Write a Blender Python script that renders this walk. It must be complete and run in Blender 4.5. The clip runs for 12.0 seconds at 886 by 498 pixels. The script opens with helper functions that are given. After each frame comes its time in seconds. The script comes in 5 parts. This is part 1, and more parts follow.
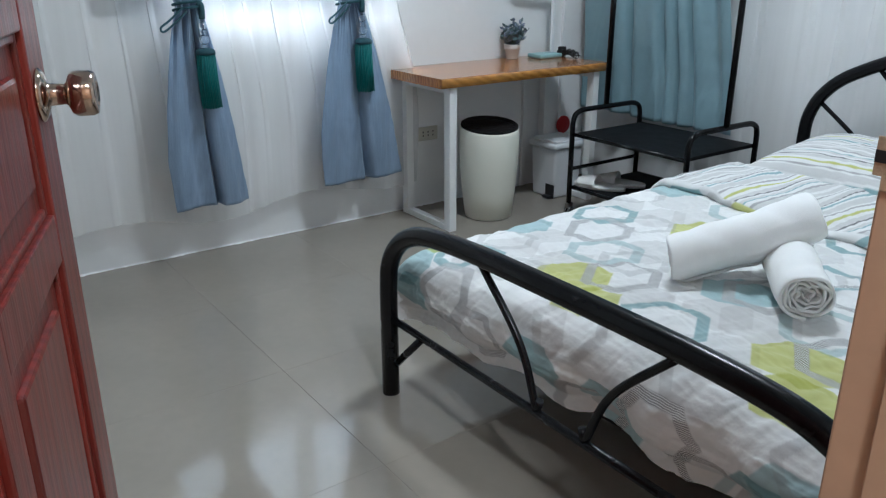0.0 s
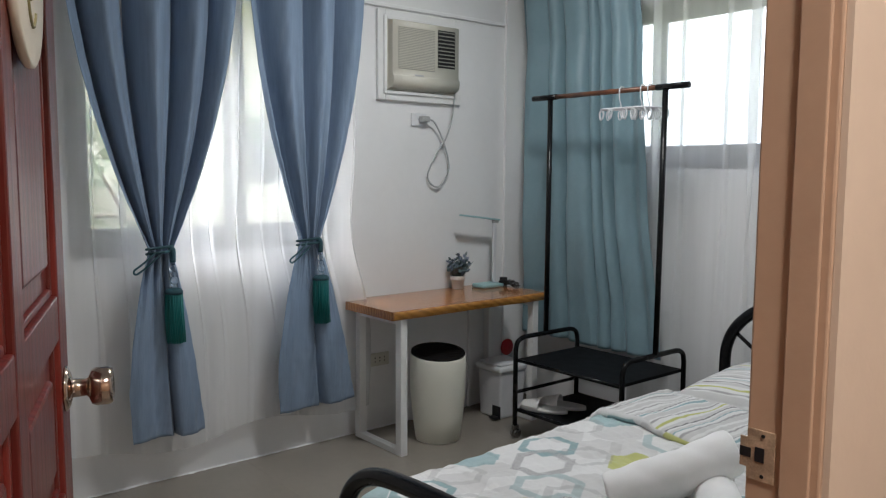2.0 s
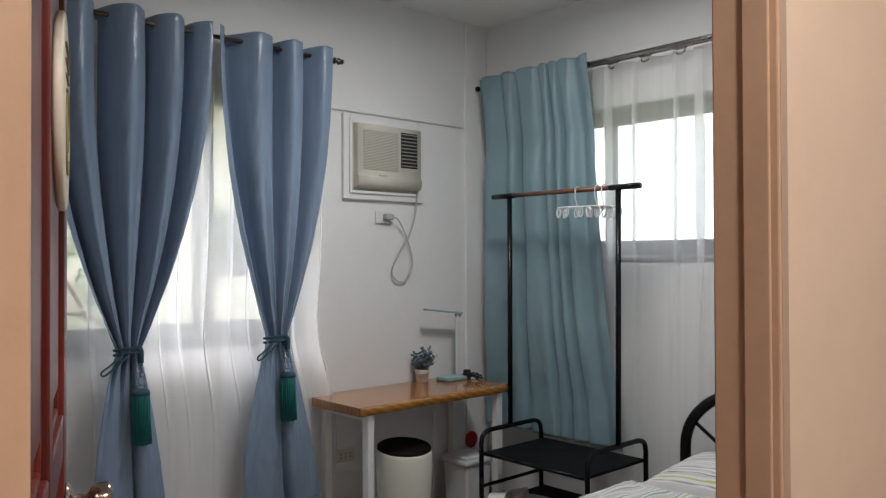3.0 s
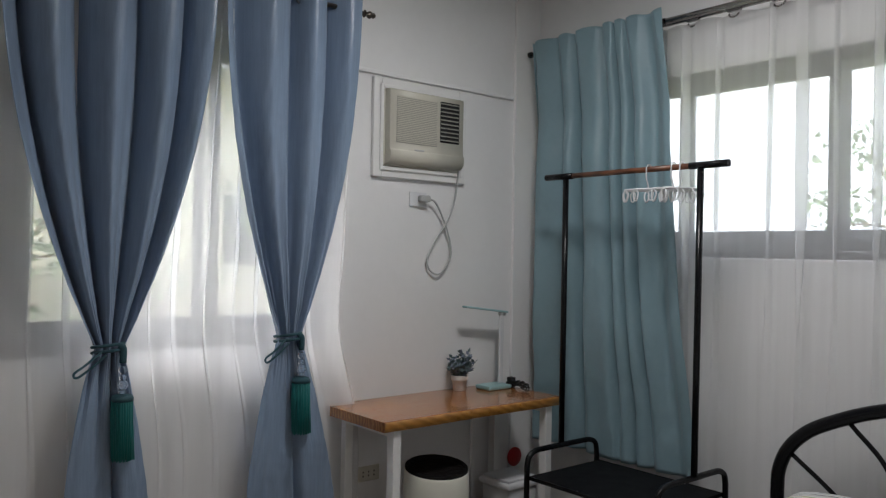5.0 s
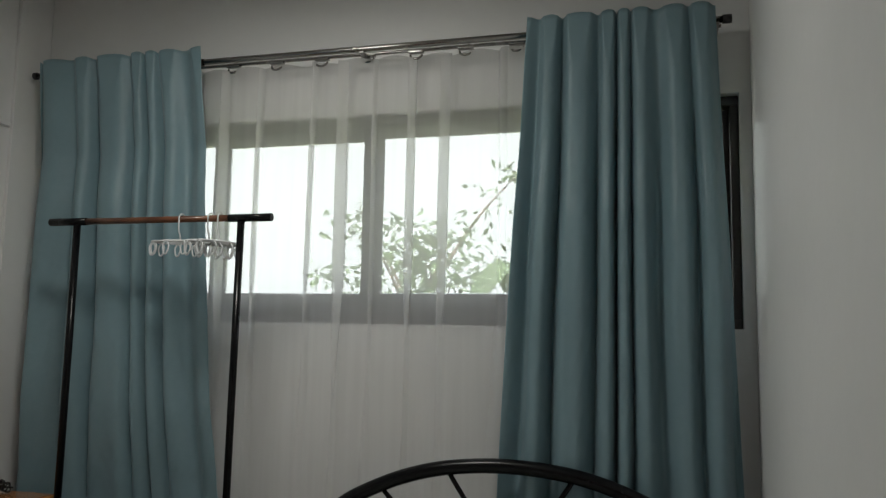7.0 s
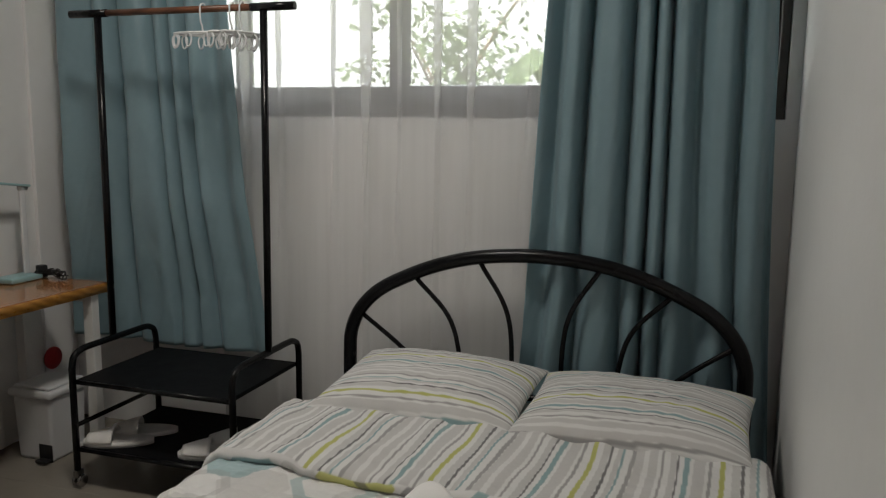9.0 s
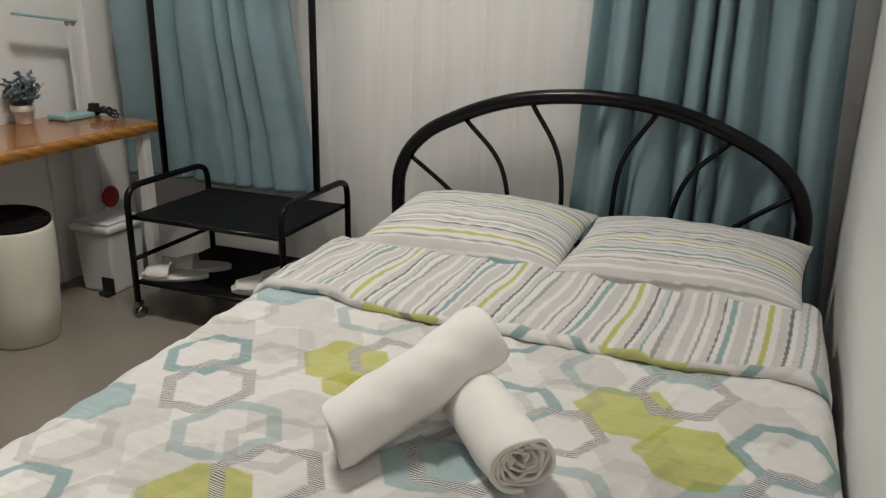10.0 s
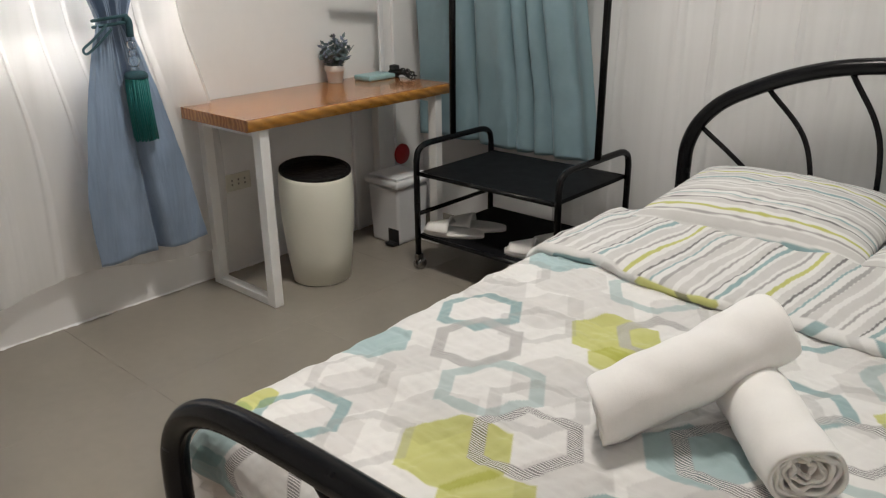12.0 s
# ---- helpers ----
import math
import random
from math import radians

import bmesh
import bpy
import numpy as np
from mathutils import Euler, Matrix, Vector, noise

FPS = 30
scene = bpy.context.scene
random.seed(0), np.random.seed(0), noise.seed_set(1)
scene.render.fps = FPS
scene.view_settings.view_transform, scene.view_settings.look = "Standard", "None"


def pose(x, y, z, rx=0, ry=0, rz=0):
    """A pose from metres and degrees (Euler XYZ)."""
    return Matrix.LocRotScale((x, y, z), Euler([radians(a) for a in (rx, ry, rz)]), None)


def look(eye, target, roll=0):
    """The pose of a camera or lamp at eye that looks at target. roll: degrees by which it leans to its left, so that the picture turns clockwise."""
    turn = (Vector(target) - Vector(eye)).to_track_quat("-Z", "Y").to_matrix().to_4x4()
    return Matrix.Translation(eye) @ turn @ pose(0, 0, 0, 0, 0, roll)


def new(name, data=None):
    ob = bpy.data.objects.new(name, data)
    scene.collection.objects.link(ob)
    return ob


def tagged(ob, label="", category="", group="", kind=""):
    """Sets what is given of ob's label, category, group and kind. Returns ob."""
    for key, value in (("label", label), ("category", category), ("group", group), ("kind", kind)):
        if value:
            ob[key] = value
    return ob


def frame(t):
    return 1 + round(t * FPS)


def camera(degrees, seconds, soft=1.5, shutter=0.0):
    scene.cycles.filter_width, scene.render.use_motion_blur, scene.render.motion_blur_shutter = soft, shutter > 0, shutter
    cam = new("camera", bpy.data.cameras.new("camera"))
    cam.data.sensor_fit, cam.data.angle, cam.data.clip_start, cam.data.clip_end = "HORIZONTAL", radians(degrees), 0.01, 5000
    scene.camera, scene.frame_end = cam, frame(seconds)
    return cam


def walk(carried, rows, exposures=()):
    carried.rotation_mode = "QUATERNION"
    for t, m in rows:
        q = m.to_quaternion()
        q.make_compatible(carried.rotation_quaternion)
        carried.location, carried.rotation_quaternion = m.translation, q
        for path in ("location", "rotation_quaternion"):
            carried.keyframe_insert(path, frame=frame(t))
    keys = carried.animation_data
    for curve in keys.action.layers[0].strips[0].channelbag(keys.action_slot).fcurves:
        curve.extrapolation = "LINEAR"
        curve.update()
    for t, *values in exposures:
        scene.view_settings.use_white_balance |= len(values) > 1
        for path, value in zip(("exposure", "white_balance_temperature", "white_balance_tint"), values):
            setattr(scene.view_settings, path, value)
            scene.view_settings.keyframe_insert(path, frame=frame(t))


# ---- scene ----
cam = camera(58.7, 12.0, soft=1.25)
PATH = [
    (0, (3.264, -3.32, 1.204), (1.737, -2.228, 0.513), -0.1),
    (0.5, (3.272, -3.324, 1.253), (1.728, -2.165, 0.733), 0.1),
    (1, (3.312, -3.351, 1.308), (1.749, -2.168, 0.911), -0.1),
    (1.5, (3.364, -3.377, 1.338), (1.779, -2.201, 1.015), -0.2),
    (2, (3.404, -3.448, 1.368), (1.867, -2.182, 1.174), 0.3),
    (2.5, (3.439, -3.531, 1.4), (1.976, -2.168, 1.342), 0.4),
    (2.7, (3.453, -3.554, 1.416), (2.0, -2.18, 1.418), 0.1),
    (4.3, (3.282, -3.373, 1.426), (1.771, -2.064, 1.479), -0.7),
    (4.5, (3.224, -3.318, 1.413), (1.695, -2.029, 1.456), -0.2),
    (5, (3.005, -3.146, 1.393), (1.465, -1.87, 1.403), 1.0),
    (5.5, (2.773, -3.0, 1.433), (1.433, -1.516, 1.452), 0.9),
    (6, (2.69, -2.936, 1.421), (1.746, -1.174, 1.483), 2.0),
    (6.5, (2.686, -2.906, 1.339), (2.055, -1.018, 1.528), 1.3),
    (6.7, (2.695, -2.903, 1.339), (2.161, -0.988, 1.563), 1.0),
    (8.3, (2.726, -2.901, 1.411), (2.203, -0.97, 1.418), 0.4),
    (8.5, (2.724, -2.895, 1.394), (2.173, -0.974, 1.314), 0.5),
    (9, (2.718, -2.878, 1.336), (2.116, -0.994, 1.042), 0.7),
    (9.5, (2.71, -2.86, 1.269), (2.053, -1.032, 0.797), 0.9),
    (10, (2.725, -2.847, 1.252), (2.029, -1.081, 0.621), 1.0),
    (10.5, (2.73, -2.88, 1.236), (1.955, -1.194, 0.489), 0.8),
    (11, (2.717, -2.904, 1.226), (1.78, -1.321, 0.441), -0.1),
    (11.5, (2.702, -2.864, 1.222), (1.599, -1.387, 0.447), -0.8),
    (12, (2.693, -2.826, 1.235), (1.439, -1.436, 0.53), -0.7),
]
EXPOSURES = [(0, 3.38, 5250, 3), (0.8, 3.06, 5450, 7), (1.5, 2.86, 5700, 8), (2.7, 2.7, 6100, 10), (4.5, 2.5, 6050, 12), (5.3, 2.34, 6100, 10), (6, 2.0, 6300, 5), (6.5, 1.95, 6350, 4), (8.5, 1.92, 6600, 9), (9, 2.22, 6650, 9), (9.5, 2.7, 6700, 8), (10.5, 3.2, 6750, 10), (11.5, 3.28, 6700, 10), (12, 3.23, 6600, 10)]
walk(cam, [(t, look(eye, target, roll)) for t, eye, target, roll in PATH], EXPOSURES)

# ---- world and light ----
world = bpy.data.worlds.new("world")
scene.world = world
world.use_nodes = True
wn = world.node_tree.nodes
sky = wn.new("ShaderNodeTexSky")
sky.sky_type, sky.sun_disc = "NISHITA", False
sky.sun_elevation, sky.sun_rotation = radians(55), radians(200)
sky.air_density, sky.dust_density, sky.ozone_density = 1.0, 8.0, 0.5
wn["Background"].inputs["Strength"].default_value = 0.15
haze = wn.new("ShaderNodeHueSaturation")
haze.inputs["Saturation"].default_value = 0.3
world.node_tree.links.new(sky.outputs[0], haze.inputs["Color"])
world.node_tree.links.new(haze.outputs[0], wn["Background"].inputs["Color"])


def lamp(name, kind, m, energy, color, **more):
    data = bpy.data.lights.new(name, kind)
    data.energy, data.color = energy, color
    for key, value in more.items():
        if key == "size":
            data.size = value
        if key == "shape":
            data.shape = value
        if key == "angle":
            data.angle = value
    ob = new(name, data)
    ob.matrix_world = m
    return ob


lamp("sun", "SUN", pose(0, 0, 10, 35, 0, 20), 1.5, (1, 0.97, 0.92), angle=radians(12))
lamp("ceiling_lamp_light", "AREA", pose(1.45, -1.3, 2.775), 3.3, (1, 0.95, 0.88), size=0.4, shape="DISK")
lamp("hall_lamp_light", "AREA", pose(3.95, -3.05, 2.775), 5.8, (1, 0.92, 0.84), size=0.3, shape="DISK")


# ---- materials ----
def material(name, color, rough=0.5, metal=0.0, vary=0.08, scale=6.0, bump=0.0, bump_scale=60.0, coat=0.0, sheen=0.0, stretch=(1, 1, 1), attribute=""):
    mat = bpy.data.materials.new(name)
    mat.use_nodes = True
    n, l = mat.node_tree.nodes, mat.node_tree.links
    b = n["Principled BSDF"]
    b.inputs["Roughness"].default_value, b.inputs["Metallic"].default_value = rough, metal
    b.inputs["Coat Weight"].default_value, b.inputs["Coat Roughness"].default_value = coat, 0.08
    b.inputs["Sheen Weight"].default_value = sheen
    co = n.new("ShaderNodeTexCoord")
    mp = n.new("ShaderNodeMapping")
    mp.inputs["Scale"].default_value = stretch
    l.new(co.outputs["Object"], mp.inputs["Vector"])
    big, fine = n.new("ShaderNodeTexNoise"), n.new("ShaderNodeTexNoise")
    big.inputs["Scale"].default_value, fine.inputs["Scale"].default_value = scale, scale * 9
    big.inputs["Detail"].default_value = 4
    l.new(mp.outputs[0], big.inputs["Vector"])
    l.new(mp.outputs[0], fine.inputs["Vector"])
    both = n.new("ShaderNodeMath")
    both.operation = "MULTIPLY_ADD"
    l.new(fine.outputs["Fac"], both.inputs[0])
    both.inputs[1].default_value = 0.4
    l.new(big.outputs["Fac"], both.inputs[2])
    ramp = n.new("ShaderNodeMapRange")
    ramp.inputs["From Min"].default_value, ramp.inputs["From Max"].default_value = 0.4, 1.0
    ramp.inputs["To Min"].default_value, ramp.inputs["To Max"].default_value = 1 - vary, 1 + vary
    l.new(both.outputs[0], ramp.inputs["Value"])
    mul = n.new("ShaderNodeVectorMath")
    mul.operation = "MULTIPLY"
    if attribute:
        at = n.new("ShaderNodeAttribute")
        at.attribute_name = attribute
        l.new(at.outputs["Color"], mul.inputs[0])
    else:
        mul.inputs[0].default_value = color
    l.new(ramp.outputs[0], mul.inputs[1])
    l.new(mul.outputs[0], b.inputs["Base Color"])
    rr = n.new("ShaderNodeMapRange")
    rr.inputs["To Min"].default_value, rr.inputs["To Max"].default_value = max(0.02, rough - 0.08), min(1, rough + 0.08)
    l.new(big.outputs["Fac"], rr.inputs["Value"])
    l.new(rr.outputs[0], b.inputs["Roughness"])
    if bump:
        nz = n.new("ShaderNodeTexNoise")
        nz.inputs["Scale"].default_value, nz.inputs["Detail"].default_value = bump_scale, 3
        l.new(mp.outputs[0], nz.inputs["Vector"])
        bp = n.new("ShaderNodeBump")
        bp.inputs["Strength"].default_value, bp.inputs["Distance"].default_value = bump, 0.01
        l.new(nz.outputs["Fac"], bp.inputs["Height"])
        l.new(bp.outputs[0], b.inputs["Normal"])
    return mat


def sheer_material(name, veil, share):
    """Thin voile: part lets light straight through, part scatters it."""
    mat = bpy.data.materials.new(name)
    mat.use_nodes = True
    n, l = mat.node_tree.nodes, mat.node_tree.links
    n.remove(n["Principled BSDF"])
    tr, df, tl = n.new("ShaderNodeBsdfTransparent"), n.new("ShaderNodeBsdfDiffuse"), n.new("ShaderNodeBsdfTranslucent")
    df.inputs["Color"].default_value = tl.inputs["Color"].default_value = (0.97, 0.97, 0.97, 1)
    m1, m2 = n.new("ShaderNodeMixShader"), n.new("ShaderNodeMixShader")
    m1.inputs[0].default_value = share
    l.new(df.outputs[0], m1.inputs[1])
    l.new(tl.outputs[0], m1.inputs[2])
    nz, mr, co = n.new("ShaderNodeTexNoise"), n.new("ShaderNodeMapRange"), n.new("ShaderNodeTexCoord")
    mp = n.new("ShaderNodeMapping")
    mp.inputs["Scale"].default_value = (5, 5, 0.25)
    l.new(co.outputs["Object"], mp.inputs["Vector"])
    l.new(mp.outputs[0], nz.inputs["Vector"])
    mr.inputs["From Min"].default_value, mr.inputs["From Max"].default_value = 0.3, 0.7
    mr.inputs["To Min"].default_value, mr.inputs["To Max"].default_value = veil - 0.02, veil + 0.02
    l.new(nz.outputs["Fac"], mr.inputs["Value"])
    l.new(mr.outputs[0], m2.inputs[0])
    l.new(tr.outputs[0], m2.inputs[1])
    l.new(m1.outputs[0], m2.inputs[2])
    l.new(m2.outputs[0], n["Material Output"].inputs["Surface"])
    return mat


def wood_material(name, dark, light, rough, coat, stretch, scale=3.0):
    mat = material(name, light, rough, coat=coat, bump=0.08, bump_scale=40, stretch=stretch)
    n, l = mat.node_tree.nodes, mat.node_tree.links
    wv = n.new("ShaderNodeTexWave")
    wv.wave_type, wv.bands_direction = "BANDS", "X"
    wv.inputs["Scale"].default_value, wv.inputs["Distortion"].default_value = scale, 7
    wv.inputs["Detail"].default_value, wv.inputs["Detail Scale"].default_value = 4, 1.5
    mp = [x for x in n if x.type == "MAPPING"][0]
    l.new(mp.outputs[0], wv.inputs["Vector"])
    mix = n.new("ShaderNodeMix")
    mix.data_type = "RGBA"
    mix.inputs[6].default_value, mix.inputs[7].default_value = (*dark, 1), (*light, 1)
    l.new(wv.outputs["Fac"], mix.inputs[0])
    mul = [x for x in n if x.type == "VECT_MATH"][0]
    l.new(mix.outputs[2], mul.inputs[0])
    return mat


def glass_material(name):
    mat = bpy.data.materials.new(name)
    mat.use_nodes = True
    b = mat.node_tree.nodes["Principled BSDF"]
    b.inputs["Transmission Weight"].default_value, b.inputs["Roughness"].default_value, b.inputs["IOR"].default_value = 1.0, 0.02, 1.45
    b.inputs["Base Color"].default_value = (0.96, 0.98, 0.97, 1)
    return mat


def glow_material(name, color, strength):
    mat = bpy.data.materials.new(name)
    mat.use_nodes = True
    b = mat.node_tree.nodes["Principled BSDF"]
    b.inputs["Emission Color"].default_value, b.inputs["Emission Strength"].default_value = (*color, 1), strength
    return mat


def translucent(mat, color, share):
    """Lets a share of the light through a cloth."""
    n, l = mat.node_tree.nodes, mat.node_tree.links
    tl, mx = n.new("ShaderNodeBsdfTranslucent"), n.new("ShaderNodeMixShader")
    tl.inputs["Color"].default_value, mx.inputs[0].default_value = (*color, 1), share
    l.new(n["Principled BSDF"].outputs[0], mx.inputs[1])
    l.new(tl.outputs[0], mx.inputs[2])
    l.new(mx.outputs[0], n["Material Output"].inputs["Surface"])
    return mat


PAINT = material("wall_paint", (0.80, 0.80, 0.80), 0.45, vary=0.03, scale=2.5, bump=0.04, bump_scale=90)
CEILING = material("ceiling_paint", (0.82, 0.82, 0.81), 0.8, vary=0.02)
PEACH = material("peach_paint", (0.66, 0.52, 0.40), 0.5, vary=0.05, scale=3, bump=0.05, bump_scale=70)
JAMB = material("jamb_paint", (0.50, 0.33, 0.22), 0.4, vary=0.08, scale=5, bump=0.06, bump_scale=60)
TILE = material("floor_tile", (0.270, 0.243, 0.206), 0.055, vary=0.06, scale=3, bump=0.004, bump_scale=12)
GROUT = material("grout", (0.245, 0.227, 0.2), 0.8)
BLACK = material("black_enamel", (0.005, 0.005, 0.006), 0.25, vary=0.2, scale=20, bump=0.03, bump_scale=120)
BLACK_MATT = material("black_board", (0.005, 0.005, 0.006), 0.55, vary=0.2, scale=20)
LINER = material("bin_liner", (0.008, 0.007, 0.007), 0.6, vary=0.2, scale=25, bump=0.5, bump_scale=45)
for mat in (BLACK, BLACK_MATT, LINER):
    mat.node_tree.nodes["Principled BSDF"].inputs["Specular IOR Level"].default_value = 0.25 if mat == BLACK else 0.12
BLUE = material("blue_satin", (0.235, 0.315, 0.44), 0.22, vary=0.2, scale=14, bump=0.2, bump_scale=420, sheen=0.2, stretch=(1, 1, 0.05))
translucent(BLUE, (0.18, 0.27, 0.42), 0.07)
TEAL = translucent(material("teal_cloth", (0.25, 0.37, 0.42), 0.33, vary=0.08, scale=4, bump=0.2, bump_scale=320, sheen=0.1), (0.14, 0.36, 0.40), 0.16)
TEAL.node_tree.nodes["Principled BSDF"].inputs["Specular IOR Level"].default_value = 0.5
CORD = material("teal_cord", (0.022, 0.075, 0.095), 0.7, vary=0.2, scale=60, bump=0.3, bump_scale=300)
TASSEL = material("tassel_thread", (0.01, 0.16, 0.16), 0.6, vary=0.25, scale=30, stretch=(6, 6, 0.3))
BEAD = glass_material("clear_bead")
SHEER = sheer_material("white_voile", 0.58, 0.5)
SHEER_B = sheer_material("fine_white_voile", 0.52, 0.68)
STEEL = material("brushed_steel", (0.36, 0.35, 0.34), 0.25, 1.0, vary=0.1, scale=20)
BRONZE = material("dark_bronze", (0.10, 0.085, 0.07), 0.35, 0.8, vary=0.15, scale=20)
CHROME = material("warm_chrome", (0.48, 0.37, 0.30), 0.1, 1.0, vary=0.05)
FRAME = material("window_frame_bronze", (0.05, 0.048, 0.047), 0.4, 0.3, vary=0.1)
GLASS = glass_material("window_glass")
WOOD = wood_material("desk_wood", (0.24, 0.085, 0.02), (0.44, 0.185, 0.05), 0.2, 0.5, (9, 1.1, 9), 1.6)
LIVE = wood_material("live_edge_wood", (0.30, 0.13, 0.022), (0.46, 0.22, 0.045), 0.3, 0.4, (3, 5, 11), 1.6)
for node in LIVE.node_tree.nodes:
    if node.type == "TEX_WAVE":
        node.bands_direction = "DIAGONAL"
        node.inputs["Distortion"].default_value = 4
BAR_WOOD = wood_material("rail_wood", (0.10, 0.035, 0.015), (0.17, 0.065, 0.03), 0.4, 0.2, (1, 9, 9), 2)
RED_WOOD = wood_material("red_varnish", (0.085, 0.009, 0.006), (0.15, 0.018, 0.012), 0.34, 0.12, (6, 6, 0.5), 2)
WHITE_METAL = material("white_powder_coat", (0.78, 0.78, 0.77), 0.4, vary=0.03, scale=12)
CREAM = material("cream_plastic", (0.76, 0.75, 0.66), 0.33, vary=0.02, scale=8)
WHITE_PLASTIC = material("white_plastic", (0.72, 0.73, 0.75), 0.4, vary=0.03, scale=8)
IVORY = material("ivory_plastic", (0.60, 0.58, 0.50), 0.45, vary=0.05, scale=8)
GRILLE = material("grille_plastic", (0.36, 0.35, 0.31), 0.55, vary=0.05)
DARK = material("dark_plastic", (0.015, 0.015, 0.016), 0.45, vary=0.1)
GREY_CABLE = material("grey_cable", (0.42, 0.43, 0.43), 0.45)
BLACK_CABLE = material("black_cable", (0.01, 0.01, 0.01), 0.4)
MINT = material("mint_plastic", (0.33, 0.52, 0.54), 0.35, vary=0.03)
CERAMIC = material("white_ceramic", (0.75, 0.72, 0.70), 0.5, vary=0.05, scale=20, bump=0.1, bump_scale=80)
SOIL = material("soil", (0.03, 0.022, 0.015), 0.9, vary=0.4, scale=80, bump=0.8, bump_scale=120)
LEAF = material("blue_green_leaf", (0.10, 0.15, 0.16), 0.55, vary=0.35, scale=40)
BLOSSOM = material("lavender_bloom", (0.20, 0.24, 0.33), 0.6, vary=0.3, scale=60)
RED = material("red_plastic", (0.42, 0.012, 0.02), 0.4, vary=0.05)
TOWEL = material("white_terry", (0.93, 0.92, 0.91), 0.95, vary=0.03, scale=20, bump=0.22, bump_scale=520, sheen=0.25)
SLIPPER = material("white_slipper_fabric", (0.86, 0.84, 0.82), 0.9, vary=0.05, scale=20, bump=0.4, bump_scale=260)
DUVET = material("printed_cotton", (1, 1, 1), 0.85, vary=0.05, scale=7, bump=0.45, bump_scale=20, sheen=0.15, attribute="print")
n, l = DUVET.node_tree.nodes, DUVET.node_tree.links  # fine printed hatching where the cloth's mask says so
hatch, mixed, amount, bars, spot = n.new("ShaderNodeTexWave"), n.new("ShaderNodeMix"), n.new("ShaderNodeMath"), n.new("ShaderNodeMath"), n.new("ShaderNodeAttribute")
hatch.bands_direction = "Y"
hatch.inputs["Scale"].default_value, hatch.inputs["Distortion"].default_value = 62, 0.0
bars.operation, bars.inputs[1].default_value = "GREATER_THAN", 0.62
amount.operation = "MULTIPLY"
mixed.data_type = "RGBA"
mixed.inputs[7].default_value = (0.72, 0.715, 0.71, 1)
source = [x for x in n if x.type == "ATTRIBUTE" and x != spot][0]
shade = [x for x in n if x.type == "VECT_MATH"][0]
spot.attribute_name = "cloth"
l.new(spot.outputs["Vector"], hatch.inputs["Vector"])
l.new(hatch.outputs["Fac"], bars.inputs[0])
l.new(bars.outputs[0], amount.inputs[0])
l.new(source.outputs["Alpha"], amount.inputs[1])
l.new(amount.outputs[0], mixed.inputs[0])
l.new(source.outputs["Color"], mixed.inputs[6])
l.new(mixed.outputs[2], shade.inputs[0])
STRIPES = material("striped_cotton", (1, 1, 1), 0.85, vary=0.04, scale=9, bump=0.5, bump_scale=24, sheen=0.15, attribute="print")
MATTRESS = material("mattress_cloth", (0.5, 0.5, 0.5), 0.9)
PLATE_MAT = material("cream_plate", (0.70, 0.64, 0.52), 0.45, vary=0.06, scale=14)
INK = material("olive_ink", (0.22, 0.19, 0.08), 0.6)
BRASS = material("worn_brass", (0.50, 0.37, 0.25), 0.45, 0.35, vary=0.4, scale=40, bump=0.2, bump_scale=90)
CONCRETE = material("concrete", (0.42, 0.38, 0.31), 0.85, vary=0.15, scale=2, bump=0.3, bump_scale=25)
STUCCO = material("cream_stucco", (0.72, 0.67, 0.54), 0.85, vary=0.08, scale=2, bump=0.3, bump_scale=40)
GRASS = material("ground_soil_grass", (0.13, 0.15, 0.07), 0.95, vary=0.4, scale=1.2, bump=0.5, bump_scale=10)
BARK = material("bark", (0.14, 0.10, 0.07), 0.9, vary=0.3, scale=12, bump=0.6, bump_scale=25)
FOLIAGE = material("green_foliage", (0.10, 0.14, 0.07), 0.55, vary=0.4, scale=3)
translucent(FOLIAGE, (0.22, 0.28, 0.13), 0.2)
ROOF = material("roof_sheet", (0.35, 0.36, 0.36), 0.5, vary=0.15, scale=2)
# emissive stand-in for the bright sky outside the windows
SKY_GLOW = glow_material("overcast_sky_glow", (0.97, 0.985, 1.0), 0.45)
SKY_GLOW.node_tree.nodes["Principled BSDF"].inputs["Base Color"].default_value = (0, 0, 0, 1)
GLOW = glow_material("lamp_diffuser", (1, 0.95, 0.88), 2.5)

# ---- builders ----
PLACE = {}


def thing(name, at, label, category, group="", kind="", turn=0):
    ob = new(name)
    ob.empty_display_size = 0.05
    m = pose(*at, 0, 0, turn)
    ob.matrix_basis = m
    PLACE[ob] = m
    return tagged(ob, label, category, group, kind)


def part(name, bm, mat, parent=None, label="", smooth=None):
    """Links a bmesh in world coordinates as one mesh under a thing or a part."""
    me = bpy.data.meshes.new(name)
    bm.normal_update()
    bm.to_mesh(me)
    bm.free()
    ob = new(name, me)
    if parent:
        me.transform(PLACE[parent].inverted())
        ob.parent = parent
    PLACE[ob] = PLACE[parent] if parent else Matrix()
    me.materials.append(mat)
    if smooth is not None:
        me.shade_smooth() if smooth else None
    if label:
        ob["label"] = label
    return ob


def structure(name, bm, mat, label, category, smooth=None):
    return tagged(part(name, bm, mat, None, "", smooth), label, category, kind="structure")


